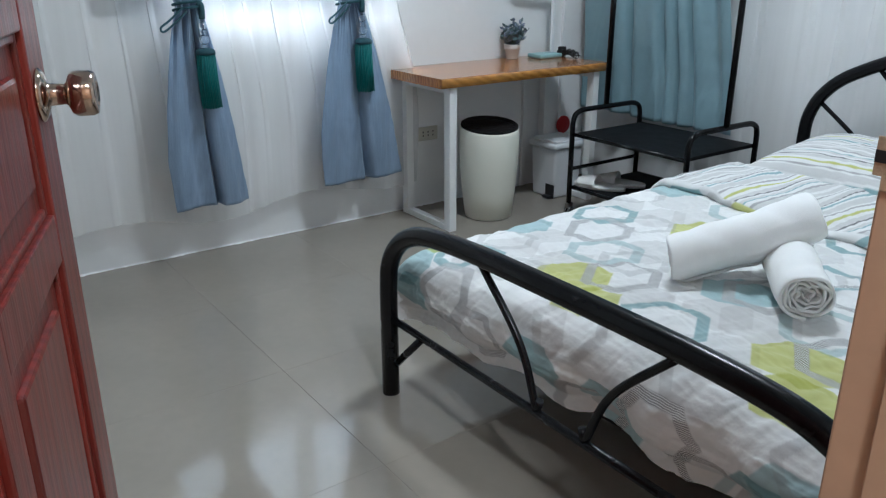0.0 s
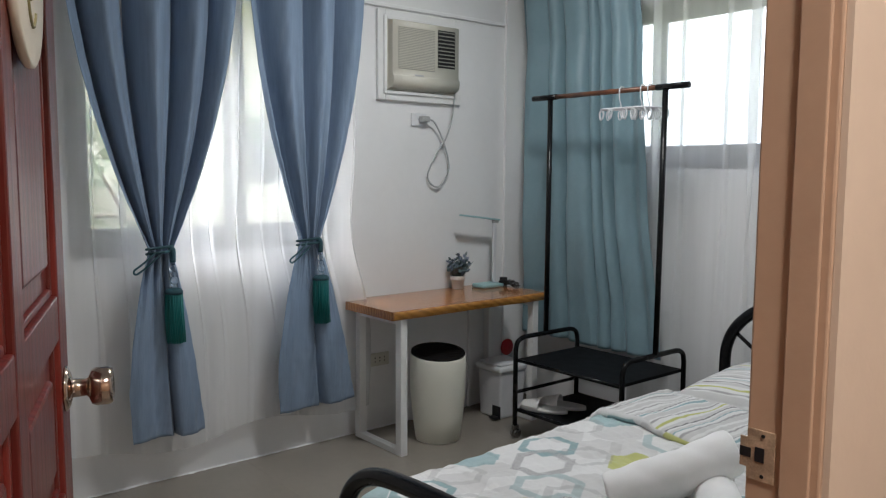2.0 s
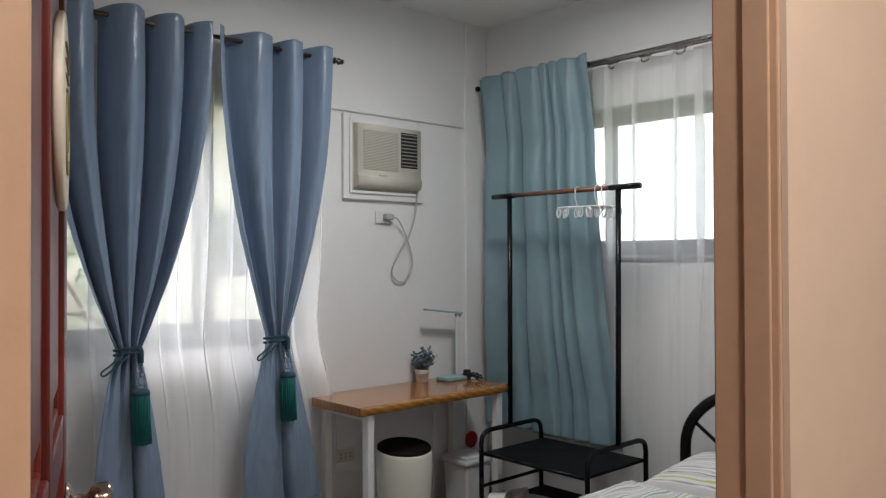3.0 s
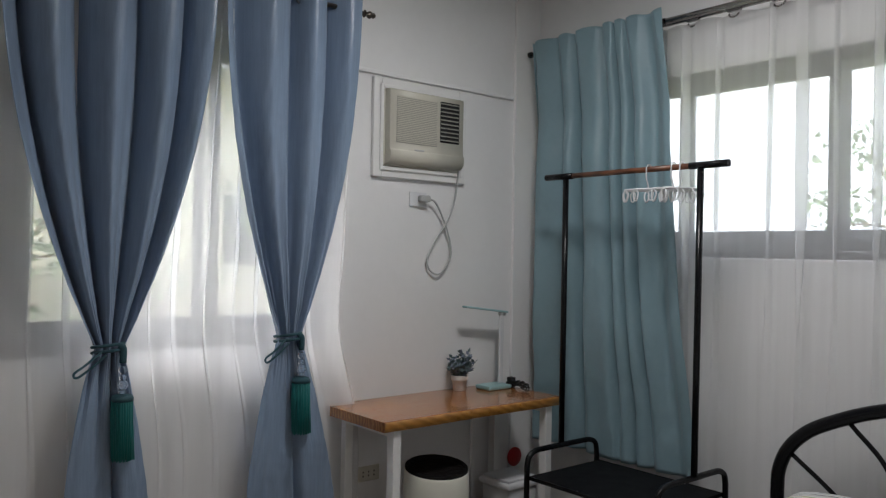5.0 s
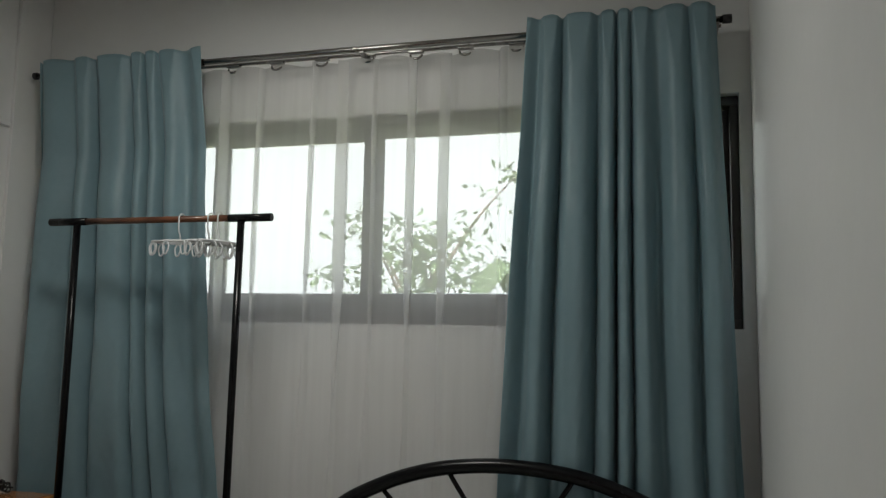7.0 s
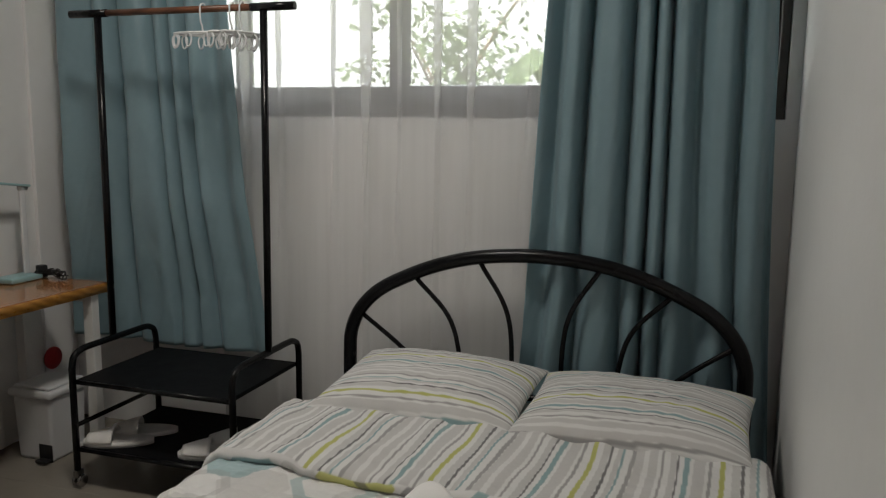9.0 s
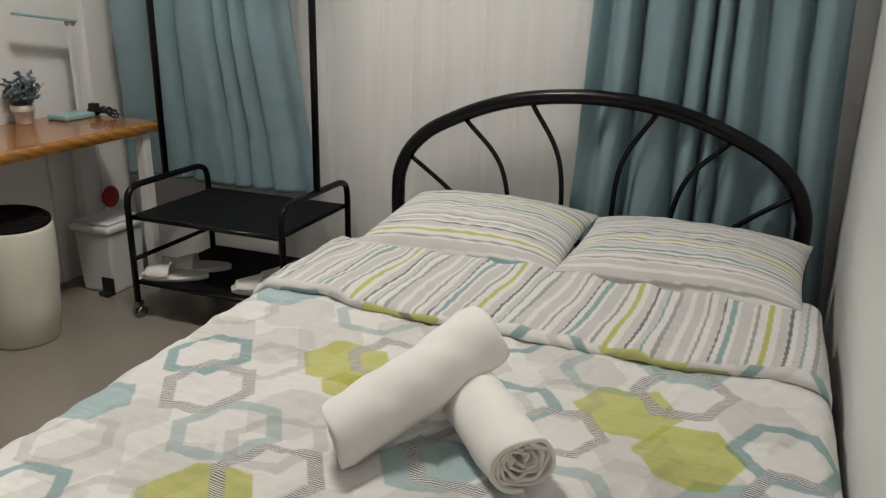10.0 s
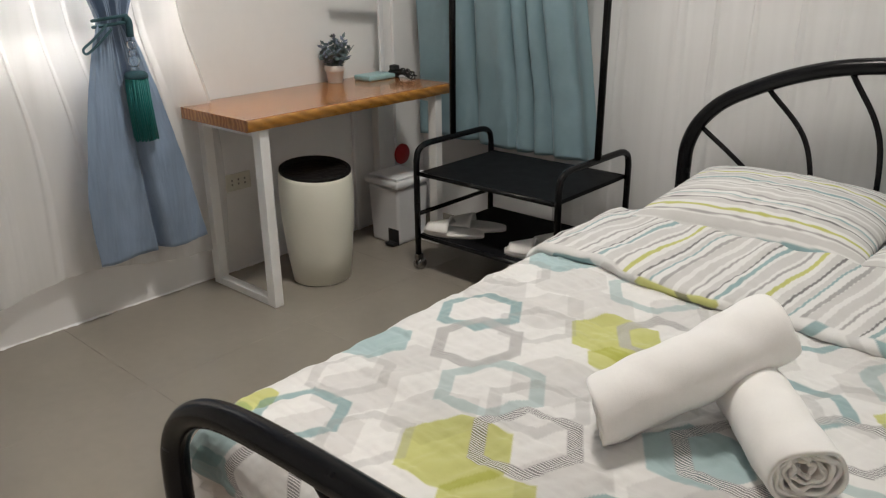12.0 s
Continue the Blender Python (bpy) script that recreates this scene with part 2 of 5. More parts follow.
def box(bm, x0, x1, y0, y1, z0, z1, bevel=0.0, m=None, seg=2):
    r = bmesh.ops.create_cube(bm, size=1, matrix=Matrix.LocRotScale(((x0 + x1) / 2, (y0 + y1) / 2, (z0 + z1) / 2), None, (abs(x1 - x0), abs(y1 - y0), abs(z1 - z0))))
    verts = r["verts"]
    if m is not None:
        bmesh.ops.transform(bm, matrix=m, verts=verts)
    if bevel:
        edges = list({e for v in verts for e in v.link_edges})
        bmesh.ops.bevel(bm, geom=edges, offset=bevel, segments=seg, affect="EDGES", profile=0.5)
    return bm


def B(*a, **k):
    return box(bmesh.new(), *a, **k)


def smooth_path(points, steps=6):
    """A rounded line through the points."""
    p = [Vector(q) for q in points]
    p = [2 * p[0] - p[1]] + p + [2 * p[-1] - p[-2]]
    out = []
    for i in range(1, len(p) - 2):
        for k in range(steps):
            t = k / steps
            a, b, c, d = p[i - 1], p[i], p[i + 1], p[i + 2]
            out.append(0.5 * (2 * b + (c - a) * t + (2 * a - 5 * b + 4 * c - d) * t * t + (3 * b - a - 3 * c + d) * t ** 3))
    return out + [p[-2]]


def tube(bm, pts, r, seg=12, cap=True):
    pts = [Vector(p) for p in pts]
    rings = []
    side = None
    for i, p in enumerate(pts):
        d = (pts[min(i + 1, len(pts) - 1)] - pts[max(i - 1, 0)]).normalized()
        if side is None:
            side = d.orthogonal().normalized()
        side = (side - d * side.dot(d)).normalized()
        up = d.cross(side)
        rad = r(i / (len(pts) - 1)) if callable(r) else r
        rings.append([bm.verts.new(p + (side * math.cos(a) + up * math.sin(a)) * rad) for a in [2 * math.pi * k / seg for k in range(seg)]])
    for a, b in zip(rings, rings[1:]):
        for k in range(seg):
            f = bm.faces.new((a[k], a[(k + 1) % seg], b[(k + 1) % seg], b[k]))
            f.smooth = True
    if cap:
        bm.faces.new(rings[0][::-1])
        bm.faces.new(rings[-1])
    return bm


def T(pts, r, seg=12, cap=True):
    return tube(bmesh.new(), pts, r, seg, cap)


def lathe(bm, profile, center, seg=28, m=None, tilt=None):
    """Turns a profile of (radius, height) about an upright axis."""
    rings = []
    for r, z in profile:
        ring = []
        for k in range(seg):
            a = 2 * math.pi * k / seg
            v = Vector((r * math.cos(a), r * math.sin(a), z))
            if tilt:
                v.z += tilt(v)
            if m is not None:
                v = m @ v
            ring.append(bm.verts.new(v + Vector(center)))
        rings.append(ring)
    for a, b in zip(rings, rings[1:]):
        for k in range(seg):
            f = bm.faces.new((a[k], a[(k + 1) % seg], b[(k + 1) % seg], b[k]))
            f.smooth = True
    for ring, flip in ((rings[0], True), (rings[-1], False)):
        if sum((v.co - ring[0].co).length for v in ring) > 1e-4:
            bm.faces.new(ring[::-1] if flip else ring)
    return bm


def L(profile, center, seg=28, m=None, tilt=None):
    return lathe(bmesh.new(), profile, center, seg, m, tilt)


def sheet(name, f, nu, nv, mat, parent, label="", colors=None, thick=0.0, kind=""):
    """A cloth: f(u, v) gives places for arrays of u and v from 0 to 1."""
    u, v = np.meshgrid(np.linspace(0, 1, nu), np.linspace(0, 1, nv))
    co = np.stack(f(u.ravel(), v.ravel()), 1)
    idx = np.arange(nu * nv).reshape(nv, nu)
    faces = np.stack([idx[:-1, :-1], idx[:-1, 1:], idx[1:, 1:], idx[1:, :-1]], -1).reshape(-1, 4)
    me = bpy.data.meshes.new(name)
    me.vertices.add(len(co))
    me.vertices.foreach_set("co", co.astype(np.float32).ravel())
    me.loops.add(faces.size)
    me.loops.foreach_set("vertex_index", faces.astype(np.int32).ravel())
    me.polygons.add(len(faces))
    me.polygons.foreach_set("loop_start", np.arange(0, faces.size, 4, dtype=np.int32))
    me.update(calc_edges=True)
    me.shade_smooth()
    if colors is not None:
        at = me.attributes.new("print", "FLOAT_COLOR", "POINT")
        rgba = np.ones((len(co), 4), np.float32)
        found = colors(u.ravel(), v.ravel())
        rgba[:, 3] = 0
        rgba[:, :found.shape[1]] = found
        at.data.foreach_set("color", rgba.ravel())
        flat = me.attributes.new("cloth", "FLOAT_VECTOR", "POINT")
        flat.data.foreach_set("vector", np.stack([u.ravel() * 1.72, v.ravel() * 1.72, 0 * u.ravel()], 1).astype(np.float32).ravel())
    ob = new(name, me)
    if parent:
        me.transform(PLACE[parent].inverted())
        ob.parent = parent
    PLACE[ob] = PLACE[parent] if parent else Matrix()
    me.materials.append(mat)
    if thick:
        mod = ob.modifiers.new("thickness", "SOLIDIFY")
        mod.thickness, mod.offset = thick, 0
    if label:
        ob["label"] = label
    return ob


def ripple(x, y, k=0):
    """Soft creases, in metres of about one unit."""
    return (np.sin(x * 23 + 3 * np.sin(y * 9 + k)) * np.cos(y * 17 + 2 * np.sin(x * 11 + 2 * k)) + 0.6 * np.sin(x * 47 - y * 31 + 2 * np.sin(x * 19 + k)) + 0.4 * np.sin(x * 13 + y * 71 + 3 * np.sin(y * 23))) / 2


# ---- the room ----
H = 2.86
structure("ceiling", B(-0.15, 5.2, -5.2, 0.15, H, H + 0.12), CEILING, "plain white painted room ceiling", "ceiling")

bm = bmesh.new()  # wall with the tied curtains, window opening y -2.60..-1.33, z 1.0..2.24
box(bm, -0.15, 0, -3.80, -2.60, 0, H)
box(bm, -0.15, 0, -1.33, 0.15, 0, 1.80)
box(bm, -0.15, 0, -1.33, -1.06, 1.80, 2.15)
box(bm, -0.15, 0, -0.585, 0.15, 1.80, 2.15)
box(bm, -0.15, 0, -1.33, 0.15, 2.15, H)
box(bm, -0.15, 0, -2.60, -1.33, 0, 1.0)
box(bm, -0.15, 0, -2.60, -1.33, 2.24, H)
structure("wall_west", bm, PAINT, "smooth white painted wall with a window and cooler", "wall")

bm = bmesh.new()  # headboard wall, opening x 0.25..2.99, z 1.39..2.23
box(bm, 0, 0.25, 0, 0.15, 0, H)
box(bm, 2.99, 3.20, 0, 0.15, 0, H)
box(bm, 0.25, 2.99, 0, 0.15, 0, 1.39)
box(bm, 0.25, 2.99, 0, 0.15, 2.23, H)
structure("wall_north", bm, PAINT, "smooth white painted wall behind the bed", "wall")


def skew_wall(bm, y0, y1, z0, z1):
    """A stretch of the slightly out-of-square east wall."""
    xi = lambda y: 3.03 + 0.0415 * y
    a = [(xi(y0), y0), (xi(y1), y1), (xi(y1) + 0.08, y1), (xi(y0) + 0.08, y0)]
    lo = [bm.verts.new((x, y, z0)) for x, y in a]
    hi = [bm.verts.new((x, y, z1)) for x, y in a]
    for k in range(4):
        bm.faces.new((lo[k], lo[(k + 1) % 4], hi[(k + 1) % 4], hi[k]))
    bm.faces.new(hi)
    bm.faces.new(lo[::-1])


bm = bmesh.new()
skew_wall(bm, -2.534, 0, 0, H)
skew_wall(bm, -3.447, -2.534, 2.07, H)
skew_wall(bm, -3.80, -3.447, 0, H)
bmesh.ops.recalc_face_normals(bm, faces=bm.faces)
wall_east = structure("wall_east", bm, PAINT, "white painted wall beside the bed with doorway", "wall")
structure("wall_south", B(0, 2.88, -3.80, -3.68, 0, H), PAINT, "plain white painted end wall", "wall")
structure("pillar", B(0, 0.018, -0.185, 0, 0, H, bevel=0.003), PAINT, "slim white corner pillar", "pillar")

bm = bmesh.new()  # ragged edge of white filler where the wall meets the tiles
rnd = random.Random(21)
inner, outer = [], []
for k in range(260):
    y = -3.66 + 3.6 * k / 259
    inner.append(bm.verts.new((0.0005, y, 0.005)))
    outer.append(bm.verts.new((0.003 + 0.004 * abs(math.sin(k * 0.13)) + 0.008 * rnd.random() ** 3, y, 0.0006)))
for k in range(259):
    bm.faces.new((inner[k], outer[k], outer[k + 1], inner[k + 1]))
structure("trim", bm, PAINT, "ragged white filler along the foot of the wall", "trim")

# hall outside the door
bm = bmesh.new()
xo = lambda y: 3.113 + 0.0415 * y
for y0, y1, z0, z1 in ((-2.5555, 0.15, 0, H), (-3.44, -2.5555, 2.09, H), (-5.2, -3.44, 0, H)):
    a = [(xo(y0), y0), (xo(y1), y1), (xo(y1) + 0.008, y1), (xo(y0) + 0.008, y0)]
    lo, hi = [bm.verts.new((x, y, z0)) for x, y in a], [bm.verts.new((x, y, z1)) for x, y in a]
    for k in range(4):
        bm.faces.new((lo[k], lo[(k + 1) % 4], hi[(k + 1) % 4], hi[k]))
    bm.faces.new(hi)
    bm.faces.new(lo[::-1])
bmesh.ops.recalc_face_normals(bm, faces=bm.faces)
structure("wall_hall", bm, PEACH, "peach painted hall side of the doorway wall", "wall")
structure("wall_hall_east", B(5.05, 5.2, -5.2, 0.15, 0, H), PEACH, "plain peach hall wall", "wall")
structure("wall_hall_south", B(2.85, 5.05, -5.2, -5.05, 0, H), PEACH, "plain peach hall end wall", "wall")
structure("wall_hall_north", B(3.22, 5.05, 0, 0.15, 0, H), PEACH, "plain peach hall end wall", "wall")

# door frame with rebate and stop
frame_1 = thing("door_frame", (2.955, -2.56, 0), "peach-brown painted wooden door frame in the wall", "door frame", kind="structure")
part("jamb", B(2.915, 3.0065, -2.560, -2.535, 0, 2.07, bevel=0.003), JAMB, frame_1)
part("jamb", B(2.915, 2.975, -3.446, -3.420, 0, 2.07, bevel=0.003), JAMB, frame_1)
part("head", B(2.915, 2.985, -3.420, -2.560, 2.043, 2.07, bevel=0.003), JAMB, frame_1)
part("stop", B(2.960, 2.996, -2.566, -2.5602, 0, 2.043, bevel=0.002), JAMB, frame_1)
strike = part("strike_plate", B(2.917, 2.953, -2.5625, -2.560, 0.996, 1.060, bevel=0.001), BRASS, frame_1, "worn brass strike plate")
part("lip", B(2.908, 2.918, -2.5625, -2.560, 1.010, 1.048, bevel=0.001), BRASS, strike)
# no holes are cut: dark slabs put their shade into the colour
part("latch_hole", B(2.928, 2.940, -2.5635, -2.5627, 1.020, 1.038), DARK, strike, "dark slab in place of the shaded latch hole")
part("latch_slot", B(2.9085, 2.923, -2.5633, -2.5627, 1.023, 1.035), DARK, strike)
for z in (1.003, 1.053):
    part("screw", L([(0.0025, 0), (0.0025, 0.001)], (2.938, -2.5627, z), 8, Euler((radians(90), 0, 0)).to_matrix()), DARK, strike)

# ---- door ----
DOOR = pose(2.92, -3.415, 0, 0, 0, 160.9)  # local x runs along the leaf from the hinge, local y is its inner side
door = thing("door_1", (2.92, -3.415, 0), "glossy red-brown panelled wooden door standing open", "door", kind="structure")


def leaf(x0, x1, y0, y1, z0, z1, bevel=0.003):
    return box(bmesh.new(), x0, x1, y0, y1, z0, z1, bevel, DOOR)


DW, DT = 0.86, 0.04
for x0, x1 in ((0.004, 0.11), (0.385, 0.445), (0.765, DW)):
    part("stile", leaf(x0, x1, 0, DT, 0.012, 2.035), RED_WOOD, door)
for z0, z1 in ((0.012, 0.16), (0.835, 0.90), (1.125, 1.19), (1.93, 2.035)):
    for x0, x1 in ((0.11, 0.385), (0.445, 0.765)):
        part("rail", leaf(x0, x1, 0.001, DT - 0.001, z0, z1), RED_WOOD, door)
for z0, z1 in ((0.16, 0.835), (0.90, 1.125), (1.19, 1.93)):
    for x0, x1 in ((0.11, 0.385), (0.445, 0.765)):
        p = part("panel", leaf(x0, x1, 0.014, DT - 0.014, z0, z1, 0), RED_WOOD, door)
        part("raised_field", leaf(x0 + 0.045, x1 - 0.045, 0.006, DT - 0.006, z0 + 0.045, z1 - 0.045, 0.006), RED_WOOD, p)
        for a, b, c, d in ((x0, x0 + 0.012, z0, z1), (x1 - 0.012, x1, z0, z1), (x0 + 0.012, x1 - 0.012, z0, z0 + 0.012), (x0 + 0.012, x1 - 0.012, z1 - 0.012, z1)):
            part("bead", leaf(a, b, 0.008, DT - 0.008, c, d, 0.003), RED_WOOD, p)
for side in (-1, 1):
    face = 0 if side < 0 else DT
    m = (DOOR @ pose(0.80, face, 1.045, -90 * side, 0, 0))
    prof = [(0.001, 0), (0.033, 0), (0.034, 0.003), (0.026, 0.008), (0.014, 0.011), (0.013, 0.03), (0.017, 0.033), (0.026, 0.037), (0.0285, 0.043), (0.0285, 0.06), (0.026, 0.066), (0.018, 0.0675), (0.016, 0.0655), (0.001, 0.0655)]
    part("door_knob", L(prof, m.translation, 28, m.to_3x3()), CHROME, door, "shiny warm chrome knob", True)
for z in (0.25, 1.0, 1.8):
    m = DOOR @ pose(0.0, DT / 2, z)
    part("hinge", T([m.translation + Vector((0, 0, -0.04)), m.translation + Vector((0, 0, 0.04))], 0.006), STEEL, door)
m = DOOR @ pose(0.52, -0.006, 1.60, 90, 0, 0)
plate = thing("door_plaque", tuple(m.translation), "round cream plaque with an olive leaf drawing hung on the door", "plaque")
part("disc", L([(0.001, -0.006), (0.116, -0.006), (0.12, -0.003), (0.12, 0.003), (0.116, 0.005), (0.001, 0.005)], m.translation, 40, m.to_3x3()), PLATE_MAT, plate)
ring = [m @ Vector((0.05 * math.cos(a) * 0.7, -0.025 + 0.05 * math.sin(a), 0.0055)) for a in np.linspace(0, 5.6, 30)]
part("drawing", T(ring, 0.0022, 6), INK, plate, "olive ink line drawing")
for k in range(4):
    part("drawing", T([m @ Vector((-0.055 + 0.01 * k, 0.072 - 0.016 * k, 0.0055)), m @ Vector((0.055 - 0.012 * k, 0.072 - 0.016 * k, 0.0055))], 0.0022, 6), INK, plate)
part("drawing", T([m @ Vector((-0.02, -0.05, 0.0055)), m @ Vector((0.0, -0.02, 0.0055)), m @ Vector((0.02, -0.03, 0.0055))], 0.003, 6), INK, plate)


# ---- windows ----
def window(name, axis, at, panes, z0, z1, label, rim=0.05):
    """A dark aluminium sliding window in the plane axis = at, its panes as spans along the wall."""
    lo, hi = panes[0][0] - rim, panes[-1][1] + rim
    w = thing(name, (lo, at, z0) if axis == "y" else (at, lo, z0), label, "window", kind="structure")

    def bar(a, b, c, d, d0, d1):
        return B(a, b, at + d0, at + d1, c, d, bevel=0.003) if axis == "y" else B(at + d0, at + d1, a, b, c, d, bevel=0.003)

    part("window_frame", bar(lo, hi, z0, z0 + 0.035, -0.05, 0.05), FRAME, w)
    part("window_frame", bar(lo, hi, z1 - 0.035, z1, -0.05, 0.05), FRAME, w)
    part("window_frame", bar(lo, lo + rim - 0.02, z0 + 0.035, z1 - 0.035, -0.05, 0.05), FRAME, w)
    part("window_frame", bar(hi - rim + 0.02, hi, z0 + 0.035, z1 - 0.035, -0.05, 0.05), FRAME, w)
    for k, (a, b) in enumerate(panes):
        off = 0.018 if k % 2 else -0.018
        s = part("sash", bar(a - 0.045, a, z0 + 0.036, z1 - 0.036, off - 0.012, off + 0.012), FRAME, w)
        part("stile", bar(b, b + 0.045, z0 + 0.036, z1 - 0.036, off - 0.012, off + 0.012), FRAME, s)
        part("bottom_rail", bar(a, b, z0 + 0.036, z0 + 0.12, off - 0.012, off + 0.012), FRAME, s)
        part("top_rail", bar(a, b, z1 - 0.085, z1 - 0.036, off - 0.012, off + 0.012), FRAME, s)
        g = part("pane", bar(a, b, z0 + 0.12, z1 - 0.085, off - 0.002, off + 0.002), GLASS, s)
        g.visible_shadow = False
    return w


window("window_1", "x", -0.085, [(-2.49, -1.89), (-1.80, -1.44)], 1.001, 2.239, "dark aluminium sliding window behind white voile", 0.108)
window("window_2", "y", 0.085, [(0.30, 0.865), (0.917, 1.537), (1.637, 2.26), (2.31, 2.94)], 1.391, 2.229, "wide dark aluminium sliding window behind white voile")

# ---- wall fittings ----
structure("wall_trim", B(0.0005, 0.014, -1.55, -0.19, 2.212, 2.232, bevel=0.004), PAINT, "thin white cable duct along the wall", "trim")
structure("wall_trim", B(0.0005, 0.02, -0.46, -0.435, 0.0, 0.67, bevel=0.004), PAINT, "upright white cable duct under the desk", "trim")

ac = thing("air_conditioner", (0, -0.82, 1.74), "ivory window air conditioner set in a white wooden surround", "air conditioner")
for y0, y1, z0, z1 in ((-1.10, -1.055, 1.74, 2.20), (-0.585, -0.54, 1.74, 2.20), (-1.055, -0.585, 1.74, 1.785), (-1.055, -0.585, 2.155, 2.20)):
    part("surround_board", B(0.0005, 0.024, y0, y1, z0, z1, 0.004), WHITE_METAL, ac, "white wooden surround")
for y0, y1, z0, z1 in ((-1.068, -1.05, 1.772, 2.168), (-0.59, -0.572, 1.772, 2.168), (-1.05, -0.59, 1.772, 1.79), (-1.05, -0.59, 2.15, 2.168)):
    part("moulding", B(0.0245, 0.034, y0, y1, z0, z1, 0.003), WHITE_METAL, ac)
body = part("body", B(-0.14, 0.03, -1.048, -0.592, 1.792, 2.148, 0.004), IVORY, ac)
bm = bmesh.new()  # front cover, its lower lip curved outward
pr = [(0.03, 2.148), (0.062, 2.143), (0.07, 2.12), (0.07, 1.89), (0.078, 1.865), (0.08, 1.835), (0.066, 1.81), (0.03, 1.80)]
pr = [(v.x, v.y) for v in smooth_path([(a, b, 0) for a, b in pr], 4)]
a = [bm.verts.new((x, -1.042, z)) for x, z in pr]
b = [bm.verts.new((x, -0.598, z)) for x, z in pr]
for k in range(len(pr) - 1):
    f = bm.faces.new((a[k], a[k + 1], b[k + 1], b[k]))
    f.smooth = True
bm.faces.new(a[::-1])
bm.faces.new(b)
bmesh.ops.recalc_face_normals(bm, faces=bm.faces)
cover = part("front_cover", bm, IVORY, ac)
gr = part("intake_grille", B(0.0705, 0.072, -1.005, -0.765, 1.90, 2.115), GRILLE, ac, "fine ribbed intake grille")
for k in range(26):
    z = 1.904 + k * 0.0083
    part("rib", B(0.0725, 0.0745, -1.004, -0.766, z, z + 0.0045), IVORY, gr)
vent = part("outlet_grille", B(0.0705, 0.0715, -0.745, -0.625, 1.925, 2.122), DARK, ac, "dark outlet grille")
for k in range(10):
    z = 1.934 + k * 0.0195
    part("slat", B(0.0718, 0.078, -0.744, -0.626, z, z + 0.005, m=None), GRILLE, vent)
part("badge", B(0.0735, 0.075, -0.90, -0.845, 1.868, 1.876), GREY_CABLE, ac)

outlet = thing("wall_outlet", (0, -0.84, 1.65), "white wall outlet with a grey plug in it", "outlet")
part("cover_plate", B(0.0005, 0.012, -0.875, -0.775, 1.615, 1.683, bevel=0.004), WHITE_PLASTIC, outlet)
cable = thing("power_cable", (0.02, -0.80, 1.64), "grey power cable looped in a figure eight", "cable")
part("plug", B(0.0125, 0.05, -0.832, -0.775, 1.635, 1.668, bevel=0.008), GREY_CABLE, cable, "grey moulded plug")
loop = [(0.035, -0.778, 1.652), (0.04, -0.745, 1.64), (0.03, -0.70, 1.59), (0.025, -0.66, 1.52), (0.02, -0.625, 1.43), (0.02, -0.63, 1.36), (0.02, -0.69, 1.29), (0.02, -0.75, 1.305), (0.02, -0.77, 1.36), (0.025, -0.72, 1.46), (0.03, -0.65, 1.56), (0.03, -0.61, 1.66), (0.035, -0.60, 1.75), (0.045, -0.602, 1.80)]
part("cord", T(smooth_path(loop, 8), 0.0045, 8), GREY_CABLE, cable)


def low_outlet(y, z):
    o = thing("wall_outlet", (0, y, z), "ivory three-gang wall outlet low under the desk", "outlet")
    part("cover_plate", B(0.0005, 0.010, y - 0.06, y + 0.06, z - 0.035, z + 0.035, bevel=0.003), IVORY, o)
    for k in (-1, 0, 1):
        for dz in (-0.009, 0.009):
            part("slot", B(0.0102, 0.011, y + k * 0.03 - 0.003, y + k * 0.03 + 0.003, z + dz - 0.004, z + dz + 0.004), DARK, o)


low_outlet(-1.085, 0.375)
# plain red disc of unknown use, set on the wall
disc = thing("wall_disc", (0, -0.165, 0.31), "round red plastic disc on the white wall", "sign")
part("plate", L([(0.001, 0), (0.05, 0), (0.05, 0.006), (0.045, 0.01), (0.001, 0.011)], (0.0185, -0.155, 0.315), 32, Euler((0, radians(90), 0)).to_matrix()), RED, disc)


